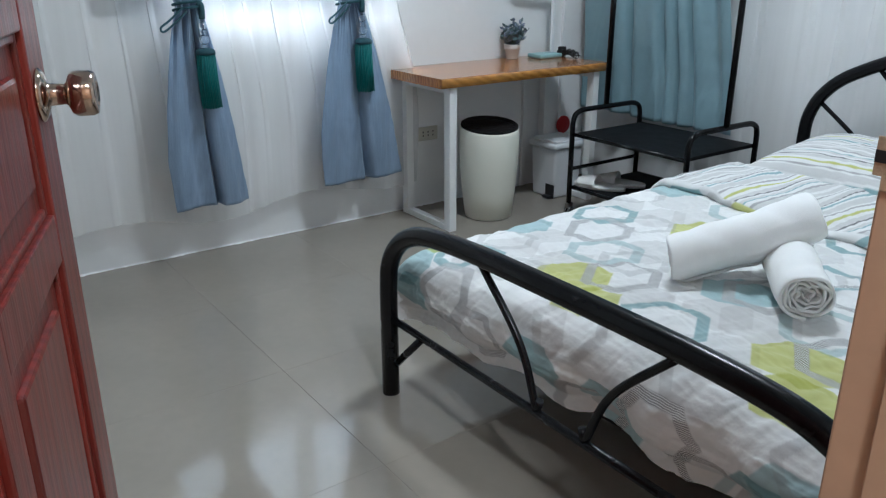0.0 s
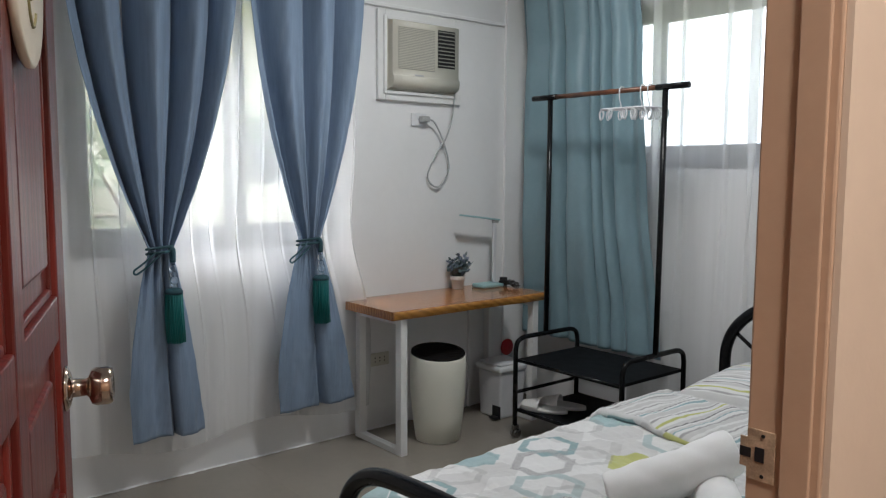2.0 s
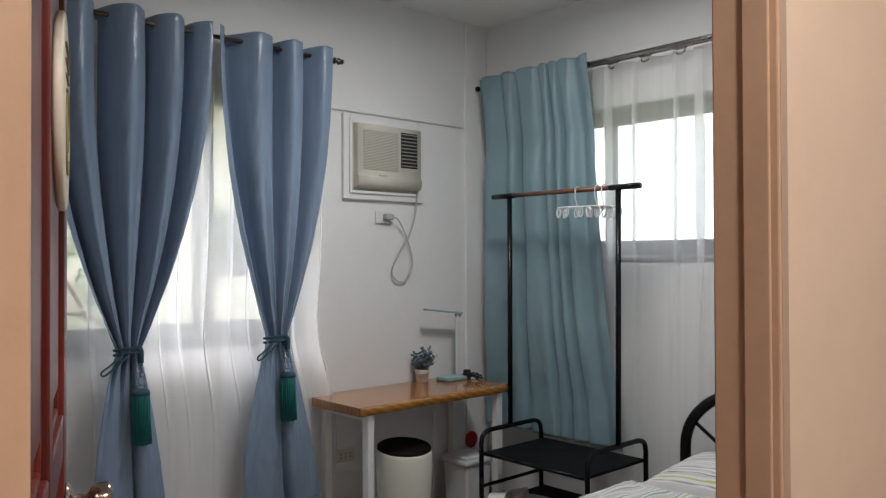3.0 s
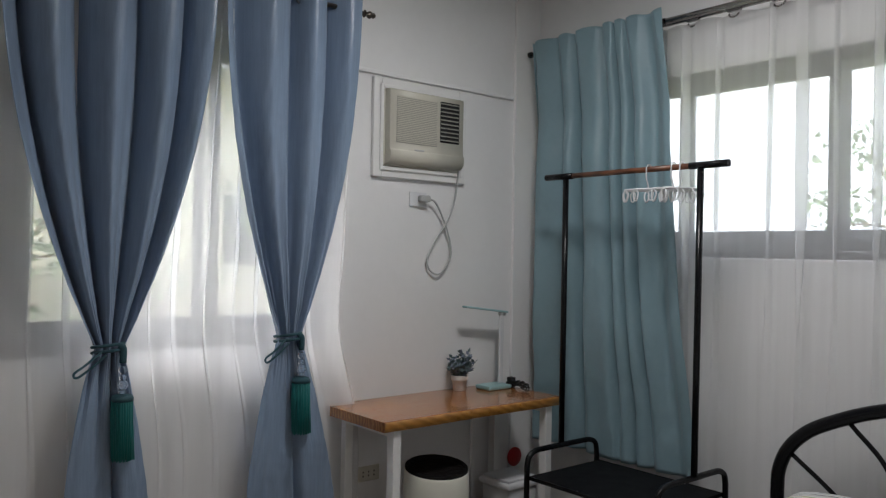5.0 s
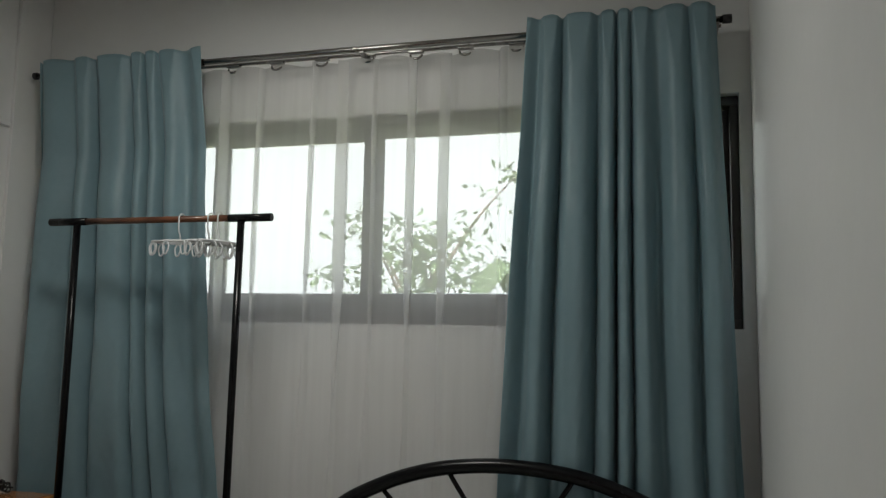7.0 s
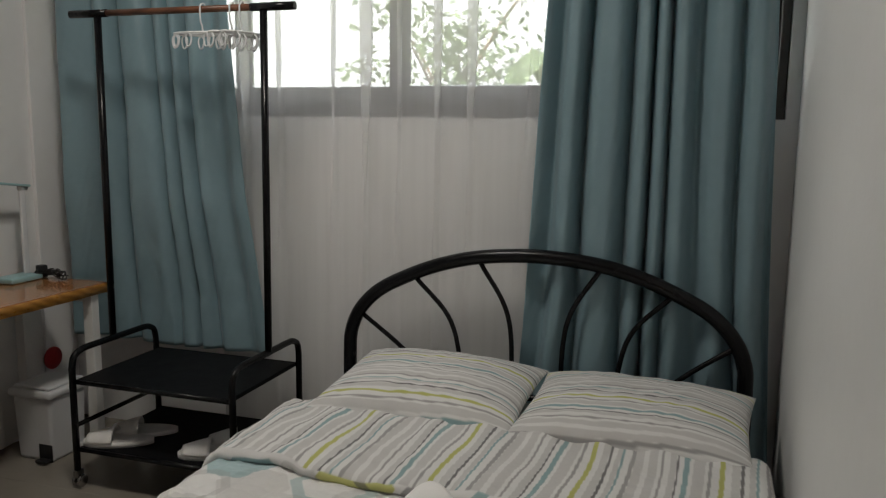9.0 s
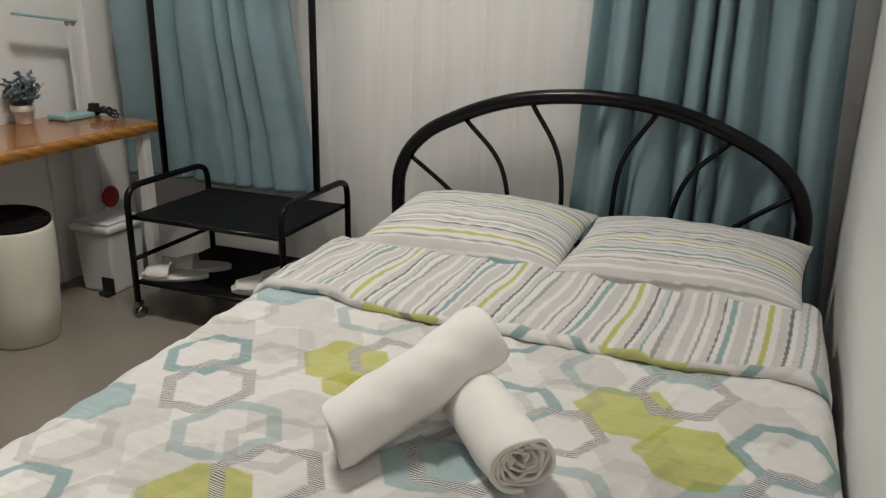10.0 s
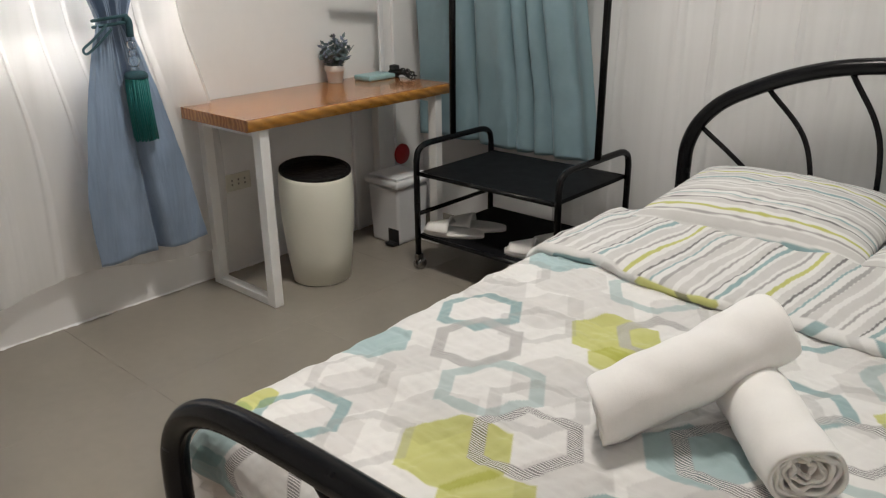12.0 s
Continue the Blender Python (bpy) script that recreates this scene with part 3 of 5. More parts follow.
# ---- curtains ----
def tied_curtain(yc, y0, y1, yb0, yb1, phase, n):
    """A blue satin eyelet curtain gathered by a cord at a little over a metre."""
    c = thing("curtain", (0.12, yc, 0.23), "blue satin eyelet curtain tied back with a tasselled cord", "curtain", "tied curtains")
    top, pinch, low = 2.475, 1.040, 0.232

    def f(u, v):
        z = top + (low - top) * v
        s = np.clip((top - z) / (top - pinch), 0, 1)
        d = np.clip((pinch - z) / (pinch - low), 0, 1)
        wide = 1 - s ** 2.1
        lo = np.where(d > 0, (yc - 0.045) + (yb0 - yc + 0.045) * np.minimum(1.0, 1.25 * d ** 0.7) - 0.02 * np.sin(np.pi * d), (yc - 0.045) + (y0 - yc + 0.045) * wide)
        hi = np.where(d > 0, (yc + 0.045) + (yb1 - yc - 0.045) * d ** 0.85, (yc + 0.045) + (y1 - yc - 0.045) * wide)
        wob = 0.2 * np.sin(z * 2.1 + phase) * s
        w = 2 * np.pi * (n * u + 0.10 * np.sin(6 * u + phase) + 0.03 * np.sin(3 * z + 8 * u)) + wob
        amp = np.where(d > 0, 0.022 - 0.010 * d, 0.026 + (0.034 + 0.008 * np.sin(4 * u + phase)) * wide)
        fold = 1 - 2 * (0.5 - 0.5 * np.cos(w)) ** 1.35 + 0.10 * np.cos(3 * w + phase + 0.6 * np.sin(2 * z)) + (0.20 * np.cos(2 * w + phase + 2.5 * s) + 0.09 * np.cos(3.1 * w + 2 * phase + 3 * z)) * s + 0.07 * np.cos(7 * w + 4 * s + phase) * s ** 3
        fold = fold * np.where(d > 0, np.exp(-4 * d), 1) + 1.6 * np.cos(2 * np.pi * 1.5 * (u - 0.1)) * d
        uu = u + 0.022 * np.sin(w) * np.where(d > 0, d, wide)
        y = lo + (hi - lo) * uu
        x = 0.125 + amp * fold + np.where(d > 0, 0.03 * np.sin(np.pi * d) - 0.05 * np.exp(-((u - 0.6) / 0.035) ** 2) * d, 0)
        x = x + 0.004 * ripple(y * 2, z, phase) * (0.3 + s)
        z = z + 0.004 * np.sin(2 * np.pi * u + phase) * (d > 0.9) + np.where(v < 0.02, 0.006 * np.cos(w), 0)
        return x, y, z

    sheet("cloth", f, 260, 160, BLUE, c, thick=0.0015)
    for k in range(2 * n):
        u = (k + 0.5) / (2 * n)
        y = y0 + (y1 - y0) * u
        ringm = pose(0.12, y, 2.435, 90, 0, 60 if k % 2 else -60)
        pts = [ringm @ Vector((0.023 * math.cos(a), 0.023 * math.sin(a), 0)) for a in np.linspace(0, 2 * math.pi, 19)]
        part("eyelet", T(pts, 0.0035, 6, False), STEEL, c, "steel eyelet")
    tie = thing("tie_back", (0.12, yc, 0.75), "teal cord tie-back with clear beads and a thick tassel", "tie-back", "tie-backs")
    for dz in (-0.012, 0.008):
        pts = [(0.125 + 0.058 * math.cos(a), yc + 0.052 * math.sin(a), pinch + dz + 0.008 * math.sin(a + 1)) for a in np.linspace(0, 2 * math.pi, 25)]
        part("cord", T(pts, 0.0055, 8, False), CORD, tie)
    part("loop", T(smooth_path([(0.17, yc - 0.03, pinch - 0.005), (0.18, yc - 0.09, pinch - 0.05), (0.18, yc - 0.125, pinch - 0.075), (0.18, yc - 0.115, pinch - 0.09), (0.18, yc - 0.07, pinch - 0.06), (0.175, yc - 0.02, pinch - 0.02)], 6), 0.0042, 8), CORD, tie)
    ty = yc + 0.035
    part("knot", T(smooth_path([(0.175, yc + 0.02, pinch + 0.01), (0.178, ty, pinch), (0.178, ty, pinch - 0.05)], 4), 0.012, 8), CORD, tie)
    for dz, r in ((-0.075, 0.016), (-0.102, 0.013), (-0.128, 0.02), (-0.152, 0.014)):
        part("bead", L([(0.0005, -r), (r * 0.7, -r * 0.7), (r, 0), (r * 0.7, r * 0.7), (0.0005, r)], (0.178, ty, pinch + dz), 14), BEAD, tie, "clear cut bead")
    bm = bmesh.new()
    for k in range(120):
        a, q = k * 2.4, math.sqrt((k + 0.5) / 120)
        r0, r1 = 0.034 * q, 0.038 * q
        tube(bm, [(0.178 + r0 * math.cos(a), ty + r0 * math.sin(a), pinch - 0.172), (0.178 + r0 * 1.08 * math.cos(a), ty + r0 * 1.08 * math.sin(a), pinch - 0.26), (0.178 + r1 * math.cos(a), ty + 0.006 + r1 * math.sin(a), pinch - 0.385 + 0.006 * math.sin(k * 7))], 0.003, 5)
    part("tassel", bm, TASSEL, tie, "thick teal thread tassel")
    part("tassel_head", L([(0.006, 0.006), (0.03, 0), (0.037, -0.008), (0.038, -0.02)], (0.178, ty, pinch - 0.162), 18), CORD, tie)


tied_curtain(-2.28, -2.66, -1.925, -2.42, -2.10, 0.4, 4)
tied_curtain(-1.575, -1.895, -1.28, -1.75, -1.32, 2.1, 3)

rod = thing("curtain_rod", (0.12, -2.2, 2.435), "dark bronze curtain rod with turned finials", "curtain rod")
part("pole", T([(0.12, -3.1, 2.435), (0.12, -1.23, 2.435)], 0.0105), BRONZE, rod)
for y, d in ((-1.23, 1), (-3.1, -1)):
    m = Euler((radians(-90 * d), 0, 0)).to_matrix()
    part("finial", L([(0.0105, 0), (0.017, 0.004), (0.011, 0.01), (0.0095, 0.018), (0.016, 0.026), (0.017, 0.034), (0.008, 0.042), (0.0135, 0.05), (0.009, 0.058), (0.0005, 0.062)], (0.12, y, 2.435), 16, m), BRONZE, rod)
for y in (-1.95, -1.262, -3.0):
    part("bracket", T(smooth_path([(0.001, y, 2.42), (0.06, y, 2.415), (0.12, y, 2.422)], 4), 0.006, 8), BRONZE, rod)


def voile(name, f, nu, nv, at, label, mat):
    v = thing(name, at, label, "curtain")
    sheet("cloth", f, nu, nv, mat, v)
    return v


def pleated(u, count, phase, z, crisp):
    """Flat cloth with narrow doubled pleats: the place along the width (0 to 1) and the depth of the pleat."""
    q = u * count + 0.22 * np.sin(u * 9 + phase) + 0.12 * np.sin(u * 23 + 2 * phase)
    f = q - np.floor(q)
    back = (0.17 + 0.09 * np.sin(np.floor(q) * 2.3 + phase)) * crisp
    p = np.where(f < 0.64, f / 0.64, np.where(f < 0.82, 1 - back * (f - 0.64) / 0.18, 1 - back + back * (f - 0.82) / 0.18))
    p = crisp * (p + 0.05 * np.sin(z * 1.4 + np.floor(q) * 1.7) * np.sin(np.pi * f)) + (1 - crisp) * f
    bump = crisp * np.where(f < 0.64, 0.3 * np.sin(np.pi * f / 0.64), np.sin(np.pi * (f - 0.64) / 0.36)) + (1 - crisp) * (0.5 - 0.5 * np.cos(2 * np.pi * q + 1.1 * np.sin(3.1 * q)))
    return (np.floor(q) + p - 0.22 * np.sin(u * 9 + phase) - 0.12 * np.sin(u * 23 + 2 * phase)) / count, bump


def voile_west(u, v):
    z = 2.42 + (0.17 - 2.42) * v
    k, bump = pleated(u, 13, 0.6, z, 1 - 0.75 * np.clip((1.3 - z) / 0.9, 0, 1))
    right = -1.24 + 0.04 * np.sin(z * 3) - 0.07 * np.exp(-((z - 1.05) / 0.3) ** 2) + 0.03 * v
    y = -2.86 + (right + 2.86) * k
    x = 0.048 + 0.011 * bump + 0.008 * np.sin(u * 19 + z)
    return x, y, z + 0.03 * np.sin(u * 12) * (v > 0.98)


voile("voile_curtain", voile_west, 520, 40, (0.05, -2.0, 0.17), "thin white voile curtain filtering the daylight", SHEER)


def voile_north(u, v):
    z = 2.435 + (0.06 - 2.435) * v
    k, bump = pleated(u, 9, 1.4, z, 1 - 0.75 * np.clip((1.6 - z) / 0.9, 0, 1))
    x = 0.845 + 1.46 * k
    y = -0.058 - 0.018 * bump + 0.006 * np.sin(u * 17 + z)
    return x, np.minimum(y, -0.012), z + 0.008 * np.sin(u * 57) * (v < 0.03)


voile("voile_curtain", voile_north, 400, 40, (1.6, -0.055, 0.06), "thin white voile curtain hung from rod hooks", SHEER_B)


def plain_curtain(x0, x1, b0, b1, low, n, phase, at, flatter):
    c = thing("curtain", at, "pale teal plain curtain hanging in deep folds", "curtain", "teal curtains")

    def f(u, v):
        top = 2.50
        z = top + (low - top) * v
        lo, hi = x0 + (b0 - x0) * v, x1 + (b1 - x1) * v
        k = np.clip(v / 0.06, 0, 1)
        g = n * u + 0.30 * np.sin(8.2 * u + phase) + 0.20 * np.sin(17 * u + 2 * phase) + 0.14 * v * np.sin(1.3 * z + 5 * u + phase) + 0.05 * v * np.sin(4.1 * z + 11 * u)
        w = 2 * np.pi * g
        size = 0.74 + 0.26 * np.sin(5.3 * g + phase) * np.cos(2.1 * g)
        fold = 1 - size * (0.5 - 0.5 * np.cos(w)) ** (1.5 - 0.2 * v + 0.6 * (1 - flatter) * v) - 0.12 * v * (0.5 - 0.5 * np.cos(2 * w + 2 * np.sin(1.7 * z + phase)))
        depth = (0.040 + 0.058 * np.clip(v / 0.3, 0, 1)) * (1 - 0.42 * flatter * np.clip((1.05 - z) / 0.4, 0, 1))
        x = lo + (hi - lo) * (u + 0.25 / n / 6 * np.sin(w))
        calm = 1 - 0.7 * np.exp(-((u - 1.0) / 0.12) ** 2) * flatter * np.clip(v / 0.4, 0, 1)
        y = -0.15 + 0.07 * np.clip(v / 0.2, 0, 1) - depth * (1 - calm * (1 - fold)) + (0.005 * ripple(x * 0.8, z * 0.4, phase) + 0.003 * ripple(x * 2.5, z * 1.5, phase + 1)) * v
        y = y - flatter * 0.03 * np.exp(-((u - 0.55) / 0.05) ** 2) * np.clip((v - 0.55) / 0.45, 0, 1)
        x = x + 0.012 * np.sin(z * 3.1 + phase) * v * (u - 0.5)
        return x, np.clip(y, -0.178 + flatter * 0.042 * np.clip((0.95 - z) / 0.4, 0, 1), -0.07), z + 0.005 * np.cos(w) * (v < 0.02) + 0.03 * np.clip(v - 0.9, 0, 1) * np.sin(u * 7)

    sheet("cloth", f, 240, 120, TEAL, c, thick=0.0018)
    return c


plain_curtain(0.115, 0.915, 0.10, 1.095, 0.43, 7, 0.5, (0.5, -0.125, 0.43), 1.0)
plain_curtain(2.255, 2.905, 2.115, 3.005, 0.16, 7.5, 1.9, (2.6, -0.125, 0.16), 0.0)

rod = thing("curtain_rod", (1.5, -0.125, 2.455), "slim steel double curtain rod with hooks", "curtain rod")
part("pole", T([(0.07, -0.125, 2.455), (2.93, -0.125, 2.455)], 0.012), STEEL, rod)
part("inner_pole", T([(0.07, -0.055, 2.46), (2.93, -0.055, 2.46)], 0.007), STEEL, rod)
part("end_cap", T([(0.875, -0.125, 2.455), (0.90, -0.125, 2.455)], 0.0145), DARK, rod)
part("end_cap", T([(0.055, -0.125, 2.455), (0.07, -0.125, 2.455)], 0.016), DARK, rod)
part("end_cap", T([(2.93, -0.125, 2.455), (2.96, -0.125, 2.455)], 0.016), DARK, rod)
for x in (0.1, 1.6, 2.91):
    part("bracket", B(x - 0.01, x + 0.01, -0.137, -0.0005, 2.436, 2.444, bevel=0.002), STEEL, rod)
for k in range(7):
    x = 1.00 + 0.2 * k
    pts = [(x + 0.024 * math.cos(a), -0.055 + 0.01 * math.sin(a), 2.44 + 0.018 * math.sin(a)) for a in np.linspace(math.pi, 2 * math.pi, 12)]
    part("hook", T(pts, 0.0045, 6), STEEL, rod, "curtain ring hook")
    part("clip", B(x - 0.03, x + 0.03, -0.066, -0.045, 2.447, 2.456, bevel=0.002), STEEL, rod)

# ---- desk ----
desk = thing("desk", (0.23, -0.80, 0), "narrow wooden desk with live edge top on white metal frames", "desk")
bm = bmesh.new()
ny, prof = 90, [(0.001, 0.673), (0.001, 0.715), (0.448, 0.715), (0.455, 0.7135), (0.459, 0.709), (0.460, 0.70), (0.458, 0.686), (0.452, 0.673)]
rows = []
for i in range(ny + 1):
    t = i / ny
    y = -1.319 + 1.031 * t
    wave = 0.002 * math.sin(t * 9) + 0.001 * math.sin(t * 31 + 1)
    rows.append([bm.verts.new((x + (wave * (1.2 if z < 0.70 else 0.6) + 0.0008 * math.sin(t * 90 + z * 160) * (z < 0.709) if x > 0.4 else 0), y, z)) for x, z in prof])
for a, b in zip(rows, rows[1:]):
    for k in range(len(prof)):
        f = bm.faces.new((a[k], a[(k + 1) % len(prof)], b[(k + 1) % len(prof)], b[k]))
        f.material_index = 1 if 2 < k < 7 else 0
        f.smooth = 2 < k < 6
bm.faces.new(rows[0][::-1])
bm.faces.new(rows[-1])
bmesh.ops.recalc_face_normals(bm, faces=bm.faces)
top = part("tabletop", bm, WOOD, desk, "varnished honey-brown wood with rippled live edge")
top.data.materials.append(LIVE)
for y in (-1.242, -0.345):
    fr = part("leg_frame", B(0.04, 0.085, y - 0.02, y + 0.02, 0.0, 0.672, bevel=0.003), WHITE_METAL, desk)
    part("front_leg", B(0.395, 0.44, y - 0.02, y + 0.02, 0.0, 0.672, bevel=0.003), WHITE_METAL, fr)
    part("foot_bar", B(0.085, 0.395, y - 0.0195, y + 0.0195, 0.0, 0.03, bevel=0.003), WHITE_METAL, fr)
    part("top_bar", B(0.085, 0.395, y - 0.0195, y + 0.0195, 0.642, 0.672, bevel=0.003), WHITE_METAL, fr)

# plant
pot = thing("potted_plant", (0.06, -0.585, 0.716), "small grey-green lavender plant in a white pot", "potted plant")
part("pot", L([(0.001, 0), (0.029, 0), (0.031, 0.003), (0.037, 0.048), (0.041, 0.049), (0.043, 0.052), (0.043, 0.072), (0.041, 0.075), (0.038, 0.074), (0.036, 0.062), (0.001, 0.062)], (0.06, -0.585, 0.716)), CERAMIC, pot)
part("soil", L([(0.001, 0.066), (0.03, 0.064), (0.0355, 0.06)], (0.06, -0.585, 0.718)), SOIL, pot)
rnd = random.Random(3)
bm, bl = bmesh.new(), bmesh.new()
for k in range(40):
    a, tilt = rnd.uniform(0, 6.28), rnd.uniform(0.05, 0.85)
    h = rnd.uniform(0.05, 0.135)
    d = Vector((math.cos(a) * math.sin(tilt), math.sin(a) * math.sin(tilt), math.cos(tilt)))
    base = Vector((0.06, -0.585, 0.78)) + Vector((math.cos(a), math.sin(a), 0)) * 0.02
    tube(bm, [base, base + d * h], 0.0014, 5)
    for j in range(12):
        q = base + d * h * rnd.uniform(0.1, 1)
        n = Vector((rnd.uniform(-1, 1), rnd.uniform(-1, 1), rnd.uniform(0.1, 1))).normalized()
        s = n.orthogonal().normalized() * 0.0075
        ln = rnd.uniform(0.02, 0.036)
        target = bl if (j > 5 and h > 0.09) else bm
        vs = [target.verts.new(p) for p in (q, q + n * ln * 0.5 + s, q + n * ln, q + n * ln * 0.5 - s)]
        target.faces.new(vs)
tagged(part("leaves", bm, LEAF, pot), kind="stuff")
tagged(part("flowers", bl, BLOSSOM, pot, "dusty blue lavender tips"), kind="stuff")

# desk lamp
dl = thing("desk_lamp", (0.115, -0.385, 0.716), "folding white desk lamp on a mint green base", "desk lamp")
part("base", B(0.065, 0.17, -0.485, -0.328, 0.716, 0.738, bevel=0.007, seg=3), MINT, dl, "mint green rounded base")
part("post", B(0.106, 0.118, -0.368, -0.341, 0.739, 1.085, bevel=0.004, m=None), WHITE_PLASTIC, dl)
part("joint", T([(0.112, -0.368, 1.09), (0.112, -0.332, 1.09)], 0.011), GREY_CABLE, dl)
m = Matrix.Translation((0.112, -0.335, 1.098)) @ pose(0, 0, 0, -7, 0, 0)
part("arm", box(bmesh.new(), -0.018, 0.018, -0.275, 0.012, -0.004, 0.006, 0.004, m), MINT, dl, "slim lamp arm with LED strip")
cords = thing("charger_cable", (0.21, -0.326, 0.716), "tangled black charger cable lying on the desk", "cable")
rnd = random.Random(8)
for j in range(4):
    pts = []
    for k in range(12):
        a = k * 1.25 + j * 1.7
        pts.append((0.21 + 0.085 * math.cos(a * 0.62 + j) * rnd.uniform(0.5, 1) + 0.02 * math.sin(a), -0.326 + 0.018 * math.sin(a * 1.3 + j), 0.719 + 0.048 * abs(math.sin(k * 0.8 + j)) * rnd.uniform(0.4, 1)))
    part("cord", T(smooth_path(pts, 6), 0.0026, 6), BLACK_CABLE, cords)
part("adapter", B(0.125, 0.16, -0.324, -0.292, 0.7165, 0.768, bevel=0.004), DARK, cords)

# bins
bn = thing("waste_bin", (0.335, -0.945, 0), "tall cream plastic waste bin with a black liner", "waste bin")
slope = lambda v: (0.03 * v.y - 0.10 * v.x) * min(1, max(0, (v.z - 0.3) / 0.1))
part("body", L([(0.001, 0.001), (0.106, 0.001), (0.114, 0.004), (0.130, 0.12), (0.142, 0.26), (0.1455, 0.36), (0.143, 0.435), (0.138, 0.453), (0.132, 0.455), (0.128, 0.445), (0.13, 0.36), (0.126, 0.2), (0.108, 0.02), (0.001, 0.018)], (0.330, -0.945, 0), 40, None, slope), CREAM, bn)
part("liner", L([(0.1395, 0.447), (0.1385, 0.4575), (0.134, 0.461), (0.1275, 0.457), (0.124, 0.435), (0.121, 0.36), (0.108, 0.2), (0.085, 0.09), (0.001, 0.07)], (0.330, -0.945, 0), 40, None, slope), LINER, bn, "black bin bag folded over the rim")
pb = thing("pedal_bin", (0.235, -0.41, 0), "small white plastic pedal bin with a domed lid", "pedal bin")
bm = box(bmesh.new(), 0.14, 0.33, -0.50, -0.30, 0.0, 0.265, 0.015, None, 3)
for v in bm.verts:
    k = 0.9 + 0.1 * v.co.z / 0.265
    v.co.x, v.co.y = 0.235 + (v.co.x - 0.235) * k, -0.40 + (v.co.y + 0.40) * k
part("body", bm, WHITE_PLASTIC, pb)
lid = part("lid", B(0.128, 0.342, -0.512, -0.288, 0.267, 0.298, bevel=0.012, seg=3), WHITE_PLASTIC, pb)
part("lid_top", B(0.145, 0.325, -0.495, -0.305, 0.2985, 0.312, bevel=0.006), WHITE_PLASTIC, lid)
# flat dark slab drawn for the shade of the pedal opening
part("pedal_recess", B(0.26, 0.325, -0.4955, -0.4935, 0.003, 0.075), DARK, pb, "dark slab in place of the shaded pedal recess")
part("pedal", B(0.268, 0.32, -0.53, -0.4965, 0.008, 0.02, bevel=0.004), DARK, pb)

# ---- clothes rack trolley ----
rk = thing("clothes_rack", (0.91, -0.395, 0), "black metal wheeled clothes rack with two shelves", "clothes rack")
XL, XR, YF, YB = 0.575, 1.25, -0.63, -0.155
for x in (XL, XR):
    pts = [(x, YF, 0.07), (x, YF, 0.44)] + smooth_path([(x, YF, 0.46), (x, YF + 0.012, 0.50), (x, YF + 0.05, 0.52), (x, YF + 0.10, 0.523)], 4) + smooth_path([(x, YB - 0.10, 0.523), (x, YB - 0.05, 0.52), (x, YB - 0.012, 0.50), (x, YB, 0.46)], 4) + [(x, YB, 0.07)]
    part("side_frame", T(pts, 0.0125), BLACK, rk)
    part("side_rail", T([(x, YF, 0.24), (x, YB, 0.24)], 0.009), BLACK, rk)
    part("pole", T([(x + (-0.012 if x < 1 else 0.006), -0.395, 0.53), (x + (-0.018 if x < 1 else 0.008), -0.385, 1.745)], 0.0135), BLACK, rk)
part("hanging_rail", T([(0.60, -0.385, 1.757), (1.21, -0.385, 1.757)], 0.012), BAR_WOOD, rk, "dark brown wooden hanging rail")
for a, b in ((0.434, 0.60), (1.21, 1.38)):
    part("rail_end", T([(a, -0.385, 1.757), (b, -0.385, 1.757)], 0.0145), BLACK, rk)
for z in (0.415, 0.155):
    sh = part("shelf", B(XL + 0.012, XR - 0.012, YF + 0.006, YB - 0.006, z - 0.012, z + 0.004, bevel=0.003), BLACK_MATT, rk)
    for y in (YF, YB):
        part("shelf_rail", T([(XL, y, z - 0.004), (XR, y, z - 0.004)], 0.009), BLACK, sh)
for x in (XL, XR):
    for y in (YF, YB):
        cs = part("caster", B(x - 0.011, x + 0.011, y - 0.014, y + 0.02, 0.042, 0.07, bevel=0.003), STEEL, rk)
        for dx in (-0.011, 0.011):
            part("wheel", L([(0.003, -0.007), (0.021, -0.007), (0.0245, -0.004), (0.0245, 0.004), (0.021, 0.007), (0.003, 0.007)], (x + dx, y + 0.008, 0.0247), 20, Euler((0, radians(90), 0)).to_matrix()), STEEL, cs)


def slipper(x, y, turn):
    s = thing("slipper", (x, y, 0.16), "white cloth house slipper on the lower shelf", "slipper", "slippers")
    m = pose(x, y, 0.16, 0, 0, turn)
    bm = bmesh.new()
    out = []
    for k in range(28):
        a = 2 * math.pi * k / 28
        t = math.sin(a)
        out.append(((0.053 + 0.006 * t) * math.cos(a), 0.13 * t))
    lo, hi = [bm.verts.new(m @ Vector((p, q, 0.0))) for p, q in out], [bm.verts.new(m @ Vector((p, q, 0.018))) for p, q in out]
    for k in range(28):
        f = bm.faces.new((lo[k], lo[(k + 1) % 28], hi[(k + 1) % 28], hi[k]))
        f.smooth = True
    bm.faces.new(hi)
    bm.faces.new(lo[::-1])
    part("sole", bm, SLIPPER, s)

    def f(u, v):
        a = np.pi * u
        q = 0.01 + 0.10 * v
        w = 0.056 * np.sqrt(np.clip(1 - (q / 0.135) ** 2, 0.05, 1))
        p = np.stack([w * np.cos(a), q, 0.017 + 0.045 * np.sin(a) * (1 - 0.55 * v)], 0)
        r = np.array(m.to_3x3()) @ p + np.array(m.translation)[:, None]
        return r[0], r[1], r[2]

    sheet("strap", f, 18, 10, SLIPPER, s, thick=0.006)


slipper(0.70, -0.55, 112)
slipper(0.72, -0.435, 116)
slipper(1.10, -0.525, 116)
slipper(1.13, -0.405, 120)


